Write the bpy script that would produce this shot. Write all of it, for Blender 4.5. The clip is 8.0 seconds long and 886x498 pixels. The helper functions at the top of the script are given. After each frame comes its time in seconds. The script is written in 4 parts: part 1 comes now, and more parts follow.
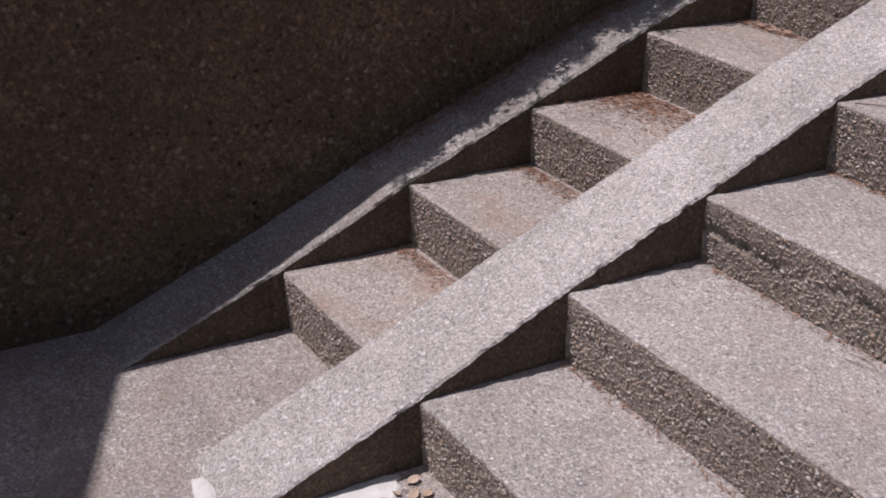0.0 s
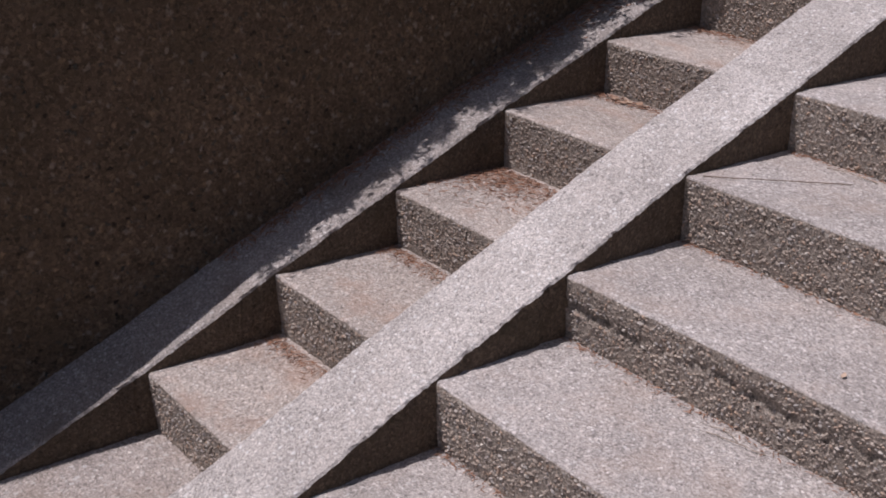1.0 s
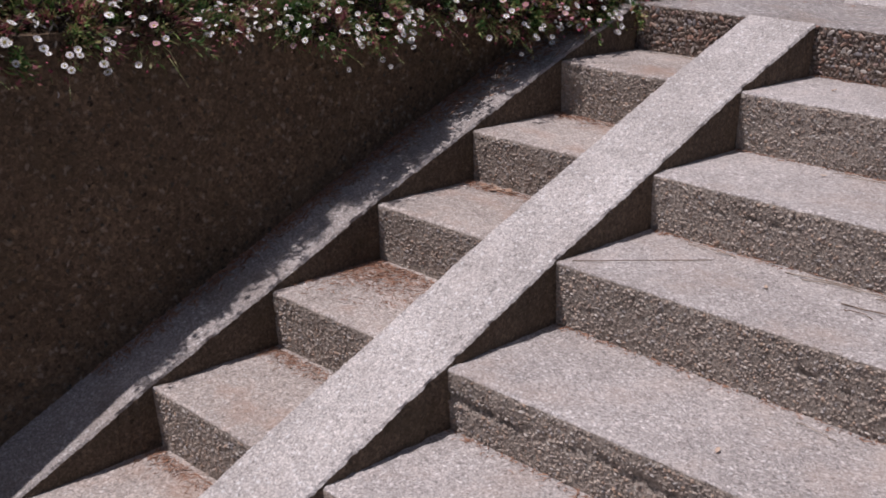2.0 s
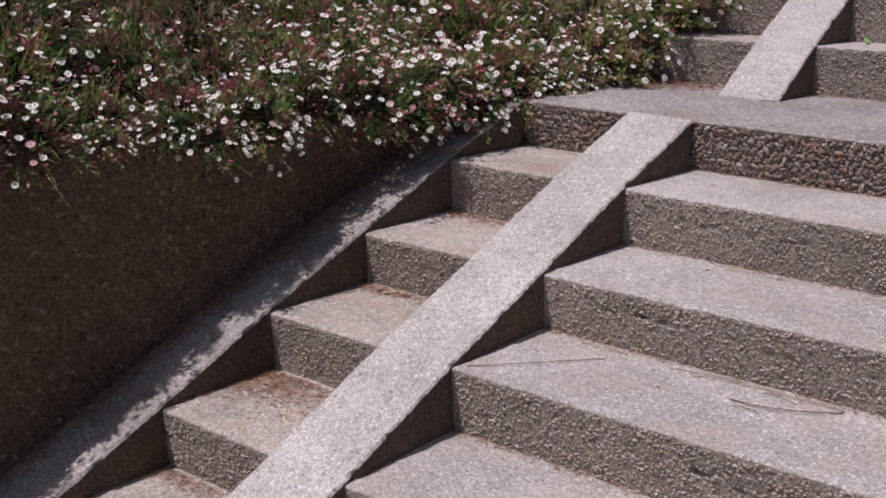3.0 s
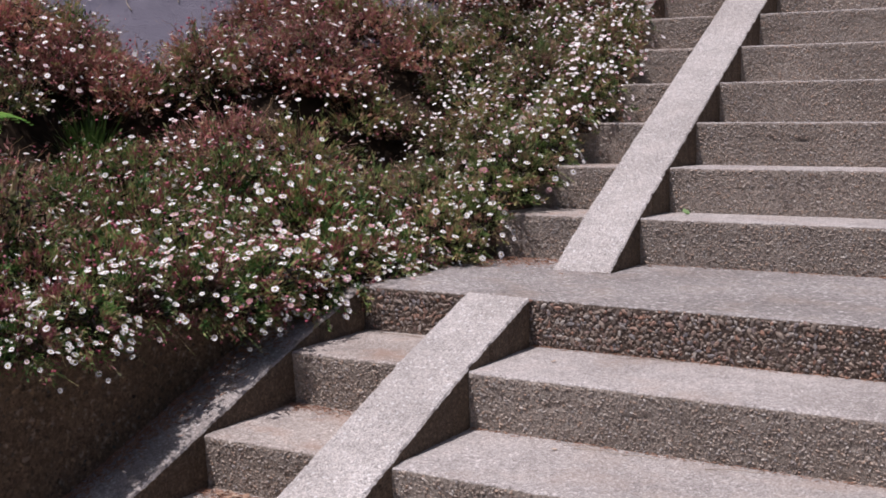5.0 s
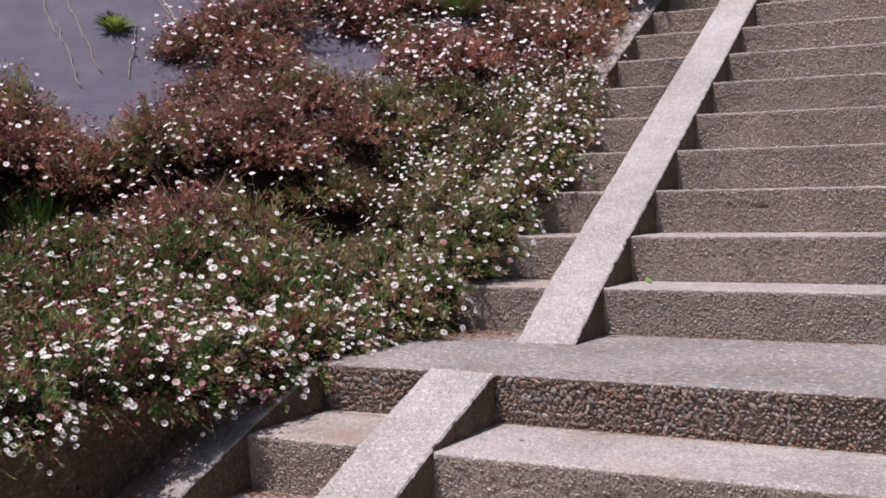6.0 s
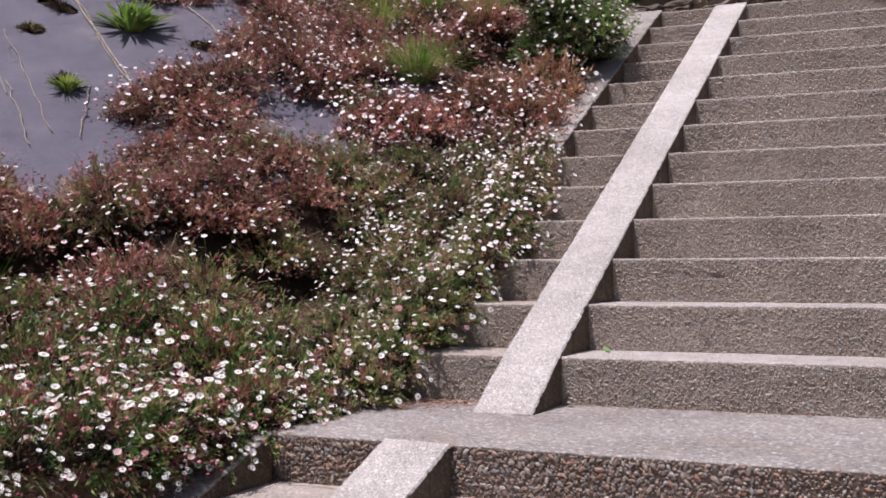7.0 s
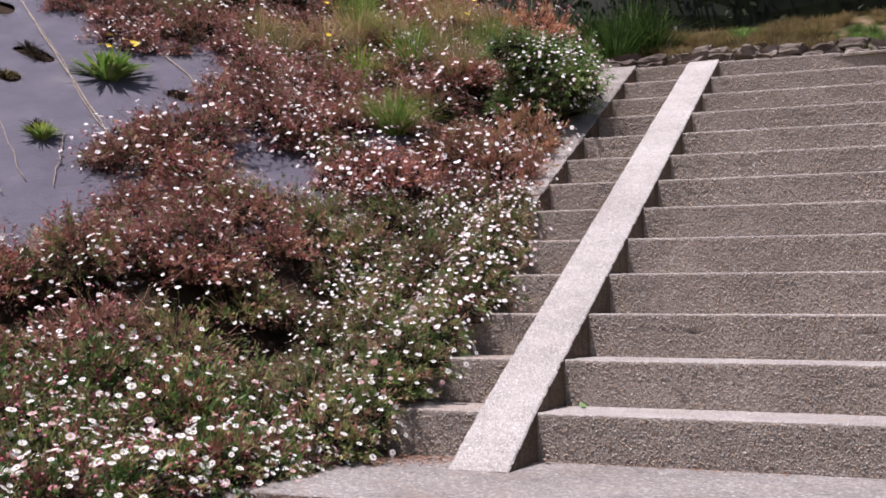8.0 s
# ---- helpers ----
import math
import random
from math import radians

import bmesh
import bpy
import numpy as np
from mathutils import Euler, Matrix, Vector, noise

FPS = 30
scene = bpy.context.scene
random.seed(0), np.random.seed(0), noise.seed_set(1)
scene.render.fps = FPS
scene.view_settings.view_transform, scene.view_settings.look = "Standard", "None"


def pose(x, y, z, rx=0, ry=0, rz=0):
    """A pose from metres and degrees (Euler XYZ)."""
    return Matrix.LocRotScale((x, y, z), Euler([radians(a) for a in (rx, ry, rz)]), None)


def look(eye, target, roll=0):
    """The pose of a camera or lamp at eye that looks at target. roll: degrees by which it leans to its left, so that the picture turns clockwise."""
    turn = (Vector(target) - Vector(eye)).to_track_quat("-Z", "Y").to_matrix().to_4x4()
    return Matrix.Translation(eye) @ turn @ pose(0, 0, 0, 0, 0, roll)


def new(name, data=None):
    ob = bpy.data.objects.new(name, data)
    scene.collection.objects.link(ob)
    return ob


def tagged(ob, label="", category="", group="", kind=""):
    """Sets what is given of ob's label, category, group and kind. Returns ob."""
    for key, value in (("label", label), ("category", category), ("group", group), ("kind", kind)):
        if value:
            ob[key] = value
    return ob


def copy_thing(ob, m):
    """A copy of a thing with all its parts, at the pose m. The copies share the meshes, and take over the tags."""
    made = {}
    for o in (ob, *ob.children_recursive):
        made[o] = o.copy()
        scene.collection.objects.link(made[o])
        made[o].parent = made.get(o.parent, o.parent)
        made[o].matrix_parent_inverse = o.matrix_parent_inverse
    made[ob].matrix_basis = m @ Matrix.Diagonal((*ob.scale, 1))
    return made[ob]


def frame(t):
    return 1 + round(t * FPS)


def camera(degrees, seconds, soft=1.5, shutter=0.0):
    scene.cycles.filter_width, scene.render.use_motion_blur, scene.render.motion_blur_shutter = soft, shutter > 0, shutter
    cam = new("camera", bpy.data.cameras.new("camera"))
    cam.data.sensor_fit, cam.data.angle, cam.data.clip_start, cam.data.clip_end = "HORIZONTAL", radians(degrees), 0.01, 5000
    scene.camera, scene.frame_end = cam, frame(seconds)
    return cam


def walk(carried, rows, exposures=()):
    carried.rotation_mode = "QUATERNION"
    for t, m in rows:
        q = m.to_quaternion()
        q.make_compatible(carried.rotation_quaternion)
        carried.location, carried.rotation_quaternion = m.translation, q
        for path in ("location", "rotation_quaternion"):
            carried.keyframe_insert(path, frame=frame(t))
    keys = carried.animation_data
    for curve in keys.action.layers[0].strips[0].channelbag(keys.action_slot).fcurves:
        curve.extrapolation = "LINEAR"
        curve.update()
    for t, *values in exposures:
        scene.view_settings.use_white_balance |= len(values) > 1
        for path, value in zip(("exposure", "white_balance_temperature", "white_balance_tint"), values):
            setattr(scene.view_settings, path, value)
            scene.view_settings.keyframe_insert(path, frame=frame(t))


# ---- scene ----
cam = camera(47.11, 8.0, soft=1.8)
# seconds, eye, degrees of yaw, pitch and lean
PATH = [
    (0, 1.451, -0.791, 1.262, 58.69, -28.14, 3.41),
    (0.5, 1.449, -0.754, 1.301, 55.78, -26.50, 3.29),
    (1, 1.448, -0.710, 1.345, 52.33, -25.09, 3.07),
    (1.5, 1.450, -0.684, 1.382, 49.22, -23.21, 2.54),
    (1.7, 1.459, -0.690, 1.386, 47.90, -22.18, 2.17),
    (2.8, 1.456, -0.652, 1.471, 40.78, -17.27, 1.72),
    (3, 1.453, -0.642, 1.478, 40.17, -16.33, 1.50),
    (3.5, 1.456, -0.633, 1.502, 38.96, -13.95, 0.65),
    (4, 1.467, -0.629, 1.524, 36.75, -11.67, 0.10),
    (4.5, 1.459, -0.610, 1.535, 33.91, -9.33, -0.70),
    (4.7, 1.464, -0.600, 1.536, 32.94, -8.28, -0.42),
    (5.8, 1.399, -0.521, 1.534, 29.97, -3.79, -0.70),
    (6, 1.393, -0.505, 1.533, 29.43, -2.88, -1.03),
    (6.5, 1.368, -0.476, 1.527, 28.15, -0.71, -0.60),
    (7, 1.352, -0.453, 1.525, 26.76, 0.91, -0.29),
    (7.5, 1.343, -0.443, 1.533, 25.99, 2.46, 0.04),
    (8, 1.334, -0.446, 1.548, 25.25, 3.63, 0.15),
]
walk(cam, [(t, pose(x, y, z, 90 + pitch, 0, yaw) @ pose(0, 0, 0, 0, 0, lean)) for t, x, y, z, yaw, pitch, lean in PATH], exposures=[(0.0, -0.27, 6250, 20), (2.0, -0.2, 6250, 20), (3.5, -0.15, 6250, 20), (6.5, 0.18, 6250, 20), (8.0, 0.37, 6250, 20)])


# ---- light ----
SUN = Vector((0.18, 0.35, -1.0)).normalized()
world = bpy.data.worlds.new("sky")
scene.world = world
world.use_nodes = True
wn = world.node_tree.nodes
sky = wn.new("ShaderNodeTexSky")
sky.sky_type, sky.sun_disc, sky.dust_density = "NISHITA", False, 3.0
sky.sun_elevation = math.asin(-SUN.z)
sky.sun_rotation = math.atan2(-SUN.x, -SUN.y)
world.node_tree.links.new(sky.outputs[0], wn["Background"].inputs[0])
wn["Background"].inputs[1].default_value = 0.06
sun_data = bpy.data.lights.new("sun", "SUN")
sun_data.energy, sun_data.angle, sun_data.color = 4.2, radians(0.55), (1.0, 0.95, 0.9)
sun = new("sun", sun_data)
sun.matrix_world = look((0, 0, 12), Vector((0, 0, 12)) + SUN)


# ---- materials ----
class Nodes:
    """Short hand for building one material's nodes."""

    def __init__(self, name, rough=0.8, spec=0.3):
        self.mat = bpy.data.materials.new(name)
        self.mat.use_nodes = True
        self.tree = self.mat.node_tree
        self.bsdf = self.tree.nodes["Principled BSDF"]
        self.bsdf.inputs["Roughness"].default_value = rough
        self.bsdf.inputs["Specular IOR Level"].default_value = spec
        self.place = self.node("ShaderNodeNewGeometry").outputs["Position"]

    def node(self, kind, **values):
        n = self.tree.nodes.new(kind)
        for key, value in values.items():
            n.inputs[key.replace("_", " ")].default_value = value
        return n

    def link(self, a, b):
        self.tree.links.new(a, b)

    def noise(self, scale, detail=3.0, rough=0.55):
        n = self.node("ShaderNodeTexNoise", Scale=scale, Detail=detail, Roughness=rough)
        self.link(self.place, n.inputs["Vector"])
        return n.outputs["Fac"]

    def cells(self, scale, output="Color", feature="F1"):
        n = self.node("ShaderNodeTexVoronoi", Scale=scale)
        n.feature = feature
        self.link(self.warped(0.55 / scale, scale * 1.7), n.inputs["Vector"])
        return n.outputs[output]

    def warped(self, amount, scale):
        """Places pushed about, so that cells take broken outlines."""
        n = self.node("ShaderNodeTexNoise", Scale=scale, Detail=2.0)
        self.link(self.place, n.inputs["Vector"])
        push = self.node("ShaderNodeVectorMath")
        push.operation = "MULTIPLY_ADD"
        self.link(n.outputs["Color"], push.inputs[0])
        push.inputs[1].default_value = (amount * 2, amount * 2, amount * 2)
        self.link(self.place, push.inputs[2])
        return push.outputs[0]

    def ramp(self, fac, *stops):
        n = self.node("ShaderNodeValToRGB")
        while len(n.color_ramp.elements) < len(stops):
            n.color_ramp.elements.new(0.5)
        for e, (at, colour) in zip(n.color_ramp.elements, stops):
            e.position, e.color = at, (*colour, 1) if len(colour) == 3 else colour
        self.link(fac, n.inputs["Fac"])
        return n.outputs["Color"]

    def mix(self, fac, a, b, how="MIX"):
        n = self.node("ShaderNodeMix")
        n.data_type, n.blend_type = "RGBA", how
        for value, socket in ((fac, n.inputs[0]), (a, n.inputs[6]), (b, n.inputs[7])):
            if isinstance(value, (int, float)):
                socket.default_value = value
            elif isinstance(value, tuple):
                socket.default_value = (*value, 1)
            else:
                self.link(value, socket)
        return n.outputs[2]

    def grey(self, colour):
        n = self.node("ShaderNodeSeparateColor")
        self.link(colour, n.inputs[0])
        return n.outputs[0]

    def bump(self, height, depth, strength=1.0):
        n = self.node("ShaderNodeBump", Strength=strength, Distance=depth)
        self.link(height, n.inputs["Height"])
        previous = self.bsdf.inputs["Normal"].links
        if previous:
            self.link(previous[0].from_socket, n.inputs["Normal"])
        self.link(n.outputs[0], self.bsdf.inputs["Normal"])

    def colour(self, socket):
        self.link(socket, self.bsdf.inputs["Base Color"])
        return self.mat


def aggregate(name, matrix, stones, size, stain, stain_amount, depth, cover=0.55, chips=0.42):
    """Concrete in which the small stones show: cells of several colours in a matrix."""
    n = Nodes(name, 0.85, 0.25)
    tone = n.grey(n.cells(size))
    stone = n.ramp(tone, *[(i / max(1, len(stones) - 1), c) for i, c in enumerate(stones)])
    edge = n.cells(size, "Distance", "F1")
    inside = n.ramp(edge, (cover * 0.55, (1, 1, 1)), (cover * 0.95, (0, 0, 0)))
    base = n.mix(n.grey(inside), matrix, stone)
    grit = n.ramp(n.grey(n.cells(size * 2.4)), (0.0, (0.62, 0.61, 0.6)), (0.35, (0.92, 0.92, 0.92)), (0.7, (1.1, 1.09, 1.08)), (1.0, (1.5, 1.48, 1.46)))
    base = n.mix(0.85, base, grit, "MULTIPLY")
    speck = n.ramp(n.noise(520, 2), (0.32, (0.7, 0.7, 0.7)), (0.68, (1.25, 1.25, 1.25)))
    base = n.mix(1.0, base, speck, "MULTIPLY")
    cloud = n.ramp(n.noise(2.3, 5), (0.3, (0.8, 0.79, 0.78)), (0.7, (1.12, 1.12, 1.12)))
    base = n.mix(1.0, base, cloud, "MULTIPLY")
    mottle = n.ramp(n.noise(11, 4), (0.32, (0.9, 0.895, 0.89)), (0.66, (1.07, 1.07, 1.07)))
    base = n.mix(1.0, base, mottle, "MULTIPLY")
    chip, core = n.grey(n.cells(size * 0.72)), n.cells(size * 0.72, "Distance", "F1")
    body = n.grey(n.ramp(core, (0.2, (1, 1, 1)), (0.42, (0, 0, 0))))
    pale = n.grey(n.mix(1.0, n.ramp(chip, (0.72, (0, 0, 0)), (0.8, (chips,) * 3)), body, "MULTIPLY"))
    pits = n.grey(n.mix(1.0, n.ramp(chip, (0.05, (chips,) * 3), (0.1, (0, 0, 0))), body, "MULTIPLY"))
    base = n.mix(pale, base, tuple(min(0.82, c * 1.75) for c in stones[-1]))
    base = n.mix(pits, base, tuple(c * 0.3 for c in matrix))
    patch = n.ramp(n.noise(5.5, 6, 0.65), (0.5, (0, 0, 0)), (0.68, (stain_amount,) * 3))
    base = n.mix(n.grey(patch), base, stain)
    n.bump(n.noise(300, 3), depth * 0.5)
    n.bump(n.grey(grit), depth * 0.5)
    n.bump(n.grey(inside), depth * 0.6)
    return n.colour(base)


TREAD = aggregate("worn_aggregate_concrete", (0.42, 0.39, 0.375), [(0.24, 0.215, 0.205), (0.47, 0.44, 0.425), (0.34, 0.31, 0.295), (0.66, 0.64, 0.635), (0.42, 0.39, 0.38)], 105, (0.36, 0.28, 0.23), 0.45, 0.0018, chips=0.62)
NARROW = aggregate("stained_aggregate_concrete", (0.42, 0.375, 0.345), [(0.24, 0.205, 0.185), (0.47, 0.425, 0.395), (0.34, 0.295, 0.27), (0.64, 0.605, 0.585), (0.42, 0.375, 0.35)], 105, (0.34, 0.22, 0.16), 0.6, 0.0018, chips=0.62)
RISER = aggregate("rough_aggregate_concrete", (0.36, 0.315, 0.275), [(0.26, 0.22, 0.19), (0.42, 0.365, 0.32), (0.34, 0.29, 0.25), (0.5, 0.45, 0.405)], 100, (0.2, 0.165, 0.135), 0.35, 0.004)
RAMP = aggregate("pale_aggregate_concrete", (0.49, 0.463, 0.448), [(0.34, 0.315, 0.3), (0.55, 0.525, 0.51), (0.46, 0.433, 0.417), (0.66, 0.64, 0.635), (0.39, 0.365, 0.352), (0.53, 0.503, 0.487)], 110, (0.42, 0.37, 0.34), 0.3, 0.0022, chips=0.68)
CURB = aggregate("grey_curb_concrete", (0.36, 0.33, 0.315), [(0.26, 0.235, 0.22), (0.46, 0.43, 0.415), (0.37, 0.34, 0.325), (0.56, 0.54, 0.53)], 110, (0.15, 0.115, 0.09), 0.6, 0.0018)
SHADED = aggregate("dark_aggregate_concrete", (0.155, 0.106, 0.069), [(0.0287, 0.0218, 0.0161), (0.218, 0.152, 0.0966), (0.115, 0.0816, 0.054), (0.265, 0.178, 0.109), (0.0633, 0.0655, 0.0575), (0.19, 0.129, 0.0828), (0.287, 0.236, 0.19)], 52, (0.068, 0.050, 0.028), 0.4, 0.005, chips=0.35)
# brown side faces; part of the darkness is shade put into the colour
SHADED_SIDE = aggregate("brown_shaded_side_concrete", (0.135, 0.098, 0.070), [(0.075, 0.057, 0.042), (0.19, 0.14, 0.098), (0.12, 0.09, 0.064)], 70, (0.065, 0.05, 0.03), 0.55, 0.004)
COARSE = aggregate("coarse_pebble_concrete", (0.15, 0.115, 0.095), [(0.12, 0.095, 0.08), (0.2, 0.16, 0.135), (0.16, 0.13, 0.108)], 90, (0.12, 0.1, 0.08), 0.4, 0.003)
WASHED = aggregate("washed_pebble_concrete", (0.31, 0.288, 0.28), [(0.18, 0.17, 0.17), (0.42, 0.40, 0.395), (0.30, 0.275, 0.26), (0.64, 0.62, 0.615), (0.24, 0.225, 0.225), (0.48, 0.445, 0.42)], 62, (0.31, 0.24, 0.19), 0.4, 0.0035)
FLOOR = aggregate("paving_aggregate", (0.40, 0.36, 0.34), [(0.27, 0.235, 0.215), (0.46, 0.42, 0.395), (0.36, 0.315, 0.29), (0.58, 0.55, 0.53)], 90, (0.27, 0.205, 0.165), 0.55, 0.0022)


# ---- mesh helpers ----
def part(name, data, material, parent=None, label=""):
    """Links mesh data (a bmesh or a mesh) as one object, under a thing if one is given."""
    if isinstance(data, bmesh.types.BMesh):
        me = bpy.data.meshes.new(name)
        bmesh.ops.recalc_face_normals(data, faces=data.faces)
        data.to_mesh(me)
        data.free()
    else:
        me = data
    me.name = name
    ob = new(name, me)
    for m in material if isinstance(material, (list, tuple)) else [material]:
        if m and m.name not in me.materials:
            me.materials.append(m)
    if parent:
        ob.parent = parent
    return tagged(ob, label)


def raw(verts, faces, slots=None, smooth=True):
    """A mesh from arrays of corners and faces."""
    me = bpy.data.meshes.new("mesh")
    me.from_pydata([tuple(v) for v in verts], [], [tuple(f) for f in faces])
    if slots is not None:
        me.polygons.foreach_set("material_index", np.asarray(slots, dtype=np.int32))
    me.polygons.foreach_set("use_smooth", np.full(len(me.polygons), smooth))
    me.update()
    return me


def sweep(xs, loop, slots, jitter=0.0):
    """A closed profile swept along x. loop(x): the corners (y, z) round the profile; slots: a material index for each side."""
    rings = np.array([[(x, y, z) for y, z in loop(x)] for x in xs])
    n = rings.shape[1]
    if jitter:
        for i, ring in enumerate(rings):
            for j in range(n):
                p = Vector(ring[j]) * 34
                d = noise.noise_vector(p) * 0.6 + noise.noise_vector(p * 3.1) * 0.4
                ring[j, 1] += d.y * jitter
                ring[j, 2] += d.z * jitter
    verts = rings.reshape(-1, 3)
    faces, mats = [], []
    for i in range(len(xs) - 1):
        for j in range(n):
            k = (j + 1) % n
            faces.append((i * n + j, i * n + k, (i + 1) * n + k, (i + 1) * n + j))
            mats.append(slots[j])
    faces.append(tuple(range(n - 1, -1, -1)))
    faces.append(tuple((len(xs) - 1) * n + j for j in range(n)))
    mats += [slots[0], slots[0]]
    me = raw(verts, faces, mats)
    bm = bmesh.new()
    bm.from_mesh(me)
    bmesh.ops.recalc_face_normals(bm, faces=bm.faces)
    for f in bm.faces:
        f.smooth = len(f.verts) == 4
    bm.to_mesh(me)
    bm.free()
    return me


# ---- plan ----
def smooth(a, b, t):
    t = min(1.0, max(0.0, (t - a) / (b - a)))
    return t * t * (3 - 2 * t)


FLOOR_Z = -0.164
LOW_Y = [0.059, 0.408, 0.765, 1.127, 1.497, 1.887, 2.280]
LOW_Z = [0.004, 0.176, 0.337, 0.506, 0.663, 0.832, 0.988]
UP_Y = [3.224 + 0.3325 * k for k in range(13)]
UP_Z = [1.172 + 0.1885 * k for k in range(13)]
SKEW_LOW, SKEW_UP = 0.085, 0.11
RAMP_W, CURB_X, WALL_X, RIGHT_X = 0.229, -0.615, -0.812, 2.6
UNDER, ROUND = 0.018, 0.007
WALL_TOP = 1.02
TOP_Z = UP_Z[12]


def step_loop(y0, z0, y1, zlow, skew):
    def loop(x):
        s = skew * x
        pts = [(y1 + s + 0.04, z0)]
        pts += [(y1 + s + (y0 + ROUND - y1) * i / 9, z0) for i in range(0, 10)]
        pts += [(y0 + s + ROUND - ROUND * math.sin(a), z0 - ROUND + ROUND * math.cos(a)) for a in (0.4, 0.8, 1.2)]
        h = z0 - ROUND - zlow + 0.03
        pts += [(y0 + s + UNDER * i / 18, z0 - ROUND - h * i / 18) for i in range(0, 19)]
        pts += [(y1 + s + 0.04, zlow - 0.03)]
        return pts
    return loop


STEP_SLOTS = [0] * 13 + [1] * 21


def void_depth(x, f, row):
    """How deep the crumbled seam of a riser is, at a share f of its height from the top; the third step is the worst."""
    bad = row == 3
    centre = 0.42 + 0.14 * noise.noise((x * 3.1, row * 1.7, 0)) + 0.05 * noise.noise((x * 14, row * 1.7, 5))
    half = 0.12 if bad else 0.05 + 0.035 * noise.noise((x * 9, row * 2.9, 1))
    along = noise.noise((x * 33, row * 2.7, f * 8)) + 0.6 * noise.noise((x * 4, row * 5.1, 0)) + (0.3 if bad else -0.08)
    return max(0.0, 1 - abs(f - centre) / half) * max(0.0, along) * (smooth(1.25, 0.9, x) if bad else 1.0)


def chipped(x, row):
    """How far the front edge of a tread is worn away."""
    return max(0.0, noise.noise((x * 31, row * 3.7, 1.0)) + 0.6 * noise.noise((x * 80, row * 1.9, 4.0)) - 0.05)


def stairs(name, ys, zs, base, back, skew, label, seed):
    """A flight: each step twice, between curb and ramp and to the right of the ramp."""
    root = tagged(new(name), label, "stairs", kind="structure")
    for k in range(len(ys)):
        y1 = ys[k + 1] if k + 1 < len(ys) else back
        zl = zs[k - 1] if k else base
        for x0, x1 in ((CURB_X - 0.02, -RAMP_W + 0.02), (-0.02, RIGHT_X)):
            worst = seed == 1 and k == 2 and x1 > 1
            xs = np.linspace(x0, x1, int((x1 - x0) / (0.007 if worst else 0.009 if k < 9 else 0.02)))
            me = sweep(xs, step_loop(ys[k], zs[k], y1, zl, skew), STEP_SLOTS, 0.0032)
            for vert in me.vertices:
                front = vert.co.y - ys[k] - skew * vert.co.x
                if front < 0.012 and vert.co.z > zs[k] - 0.022:
                    worn = chipped(vert.co.x, seed + k)
                    vert.co.y += 0.007 * worn
                    vert.co.z -= 0.006 * worn
            for vert in me.vertices:
                f = (zs[k] - vert.co.z) / (zs[k] - zl)
                if 0.08 < f < 0.9 and vert.co.y < ys[k] + skew * vert.co.x + 0.03:
                    vert.co.y += (0.022 if worst else 0.014) * void_depth(vert.co.x, f, 3 if worst else seed + k + 20)
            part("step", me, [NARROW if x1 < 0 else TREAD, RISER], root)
    return root


lower = stairs("stairs_lower", LOW_Y[:6], LOW_Z[:6], FLOOR_Z, LOW_Y[6], SKEW_LOW, "worn exposed-aggregate concrete steps of the lower flight", 1)
upper = stairs("stairs_upper", UP_Y, UP_Z, LOW_Z[6], UP_Y[12] + 0.5, SKEW_UP, "exposed-aggregate concrete steps of the upper flight", 40)
landing = tagged(new("landing"), "concrete landing with a coarse pebble front", "landing", kind="structure")
xs = np.linspace(-0.84, RIGHT_X, 170)
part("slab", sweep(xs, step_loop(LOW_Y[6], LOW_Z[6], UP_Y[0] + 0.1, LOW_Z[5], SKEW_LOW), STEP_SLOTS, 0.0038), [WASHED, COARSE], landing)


def ramp_mesh(line, x0, x1, skew, bottom, seed):
    """A sloping band: line gives (y, z) along its top, from the foot up."""
    pts = []
    for (ya, za), (yb, zb) in zip(line, line[1:]):
        n = max(2, int((yb - ya) / 0.01))
        pts += [(ya + (yb - ya) * i / n, za + (zb - za) * i / n) for i in range(n)]
    pts.append(line[-1])
    edge = 0.006
    cols = [x0, x0, x0 + edge] + list(np.linspace(x0 + edge, x1 - edge, 8))[1:-1] + [x1 - edge, x1, x1]
    drops = [None, -edge] + [0] * 8 + [-edge, None]
    verts, faces = [], []
    m = len(cols)
    for y, z in pts:
        for c, d in zip(cols, drops):
            p = Vector((c, y, z)) * 28
            v = noise.noise_vector(p) * 0.0018 + noise.noise_vector(p * 3.3) * 0.0026
            if d == -edge:
                bite = max(0.0, noise.noise((y * 26, c * 9, seed)) + 0.7 * noise.noise((y * 70, c * 9, seed)) - 0.1)
                v += Vector((0.011 * bite * (1 if c == x0 else -1), 0, -0.005 * bite))
            if d is None:
                verts.append((c, y + skew * c, z - bottom))
            else:
                verts.append((c + v.x, y + skew * c + v.y, z + d + v.z))
    for i in range(len(pts) - 1):
        for j in range(m - 1):
            a = i * m + j
            faces.append((a, a + 1, a + m + 1, a + m))
        faces.append((i * m + m - 1, i * m, i * m + m, i * m + 2 * m - 1))
    faces.append(tuple(range(m - 1, -1, -1)))
    faces.append(tuple((len(pts) - 1) * m + j for j in range(m)))
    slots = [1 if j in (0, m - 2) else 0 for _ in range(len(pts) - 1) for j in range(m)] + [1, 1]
    me = raw(verts, faces, slots)
    bm = bmesh.new()
    bm.from_mesh(me)
    bmesh.ops.recalc_face_normals(bm, faces=bm.faces)
    bm.to_mesh(me)
    bm.free()
    me.polygons.foreach_set("use_smooth", np.full(len(me.polygons), False))
    return me


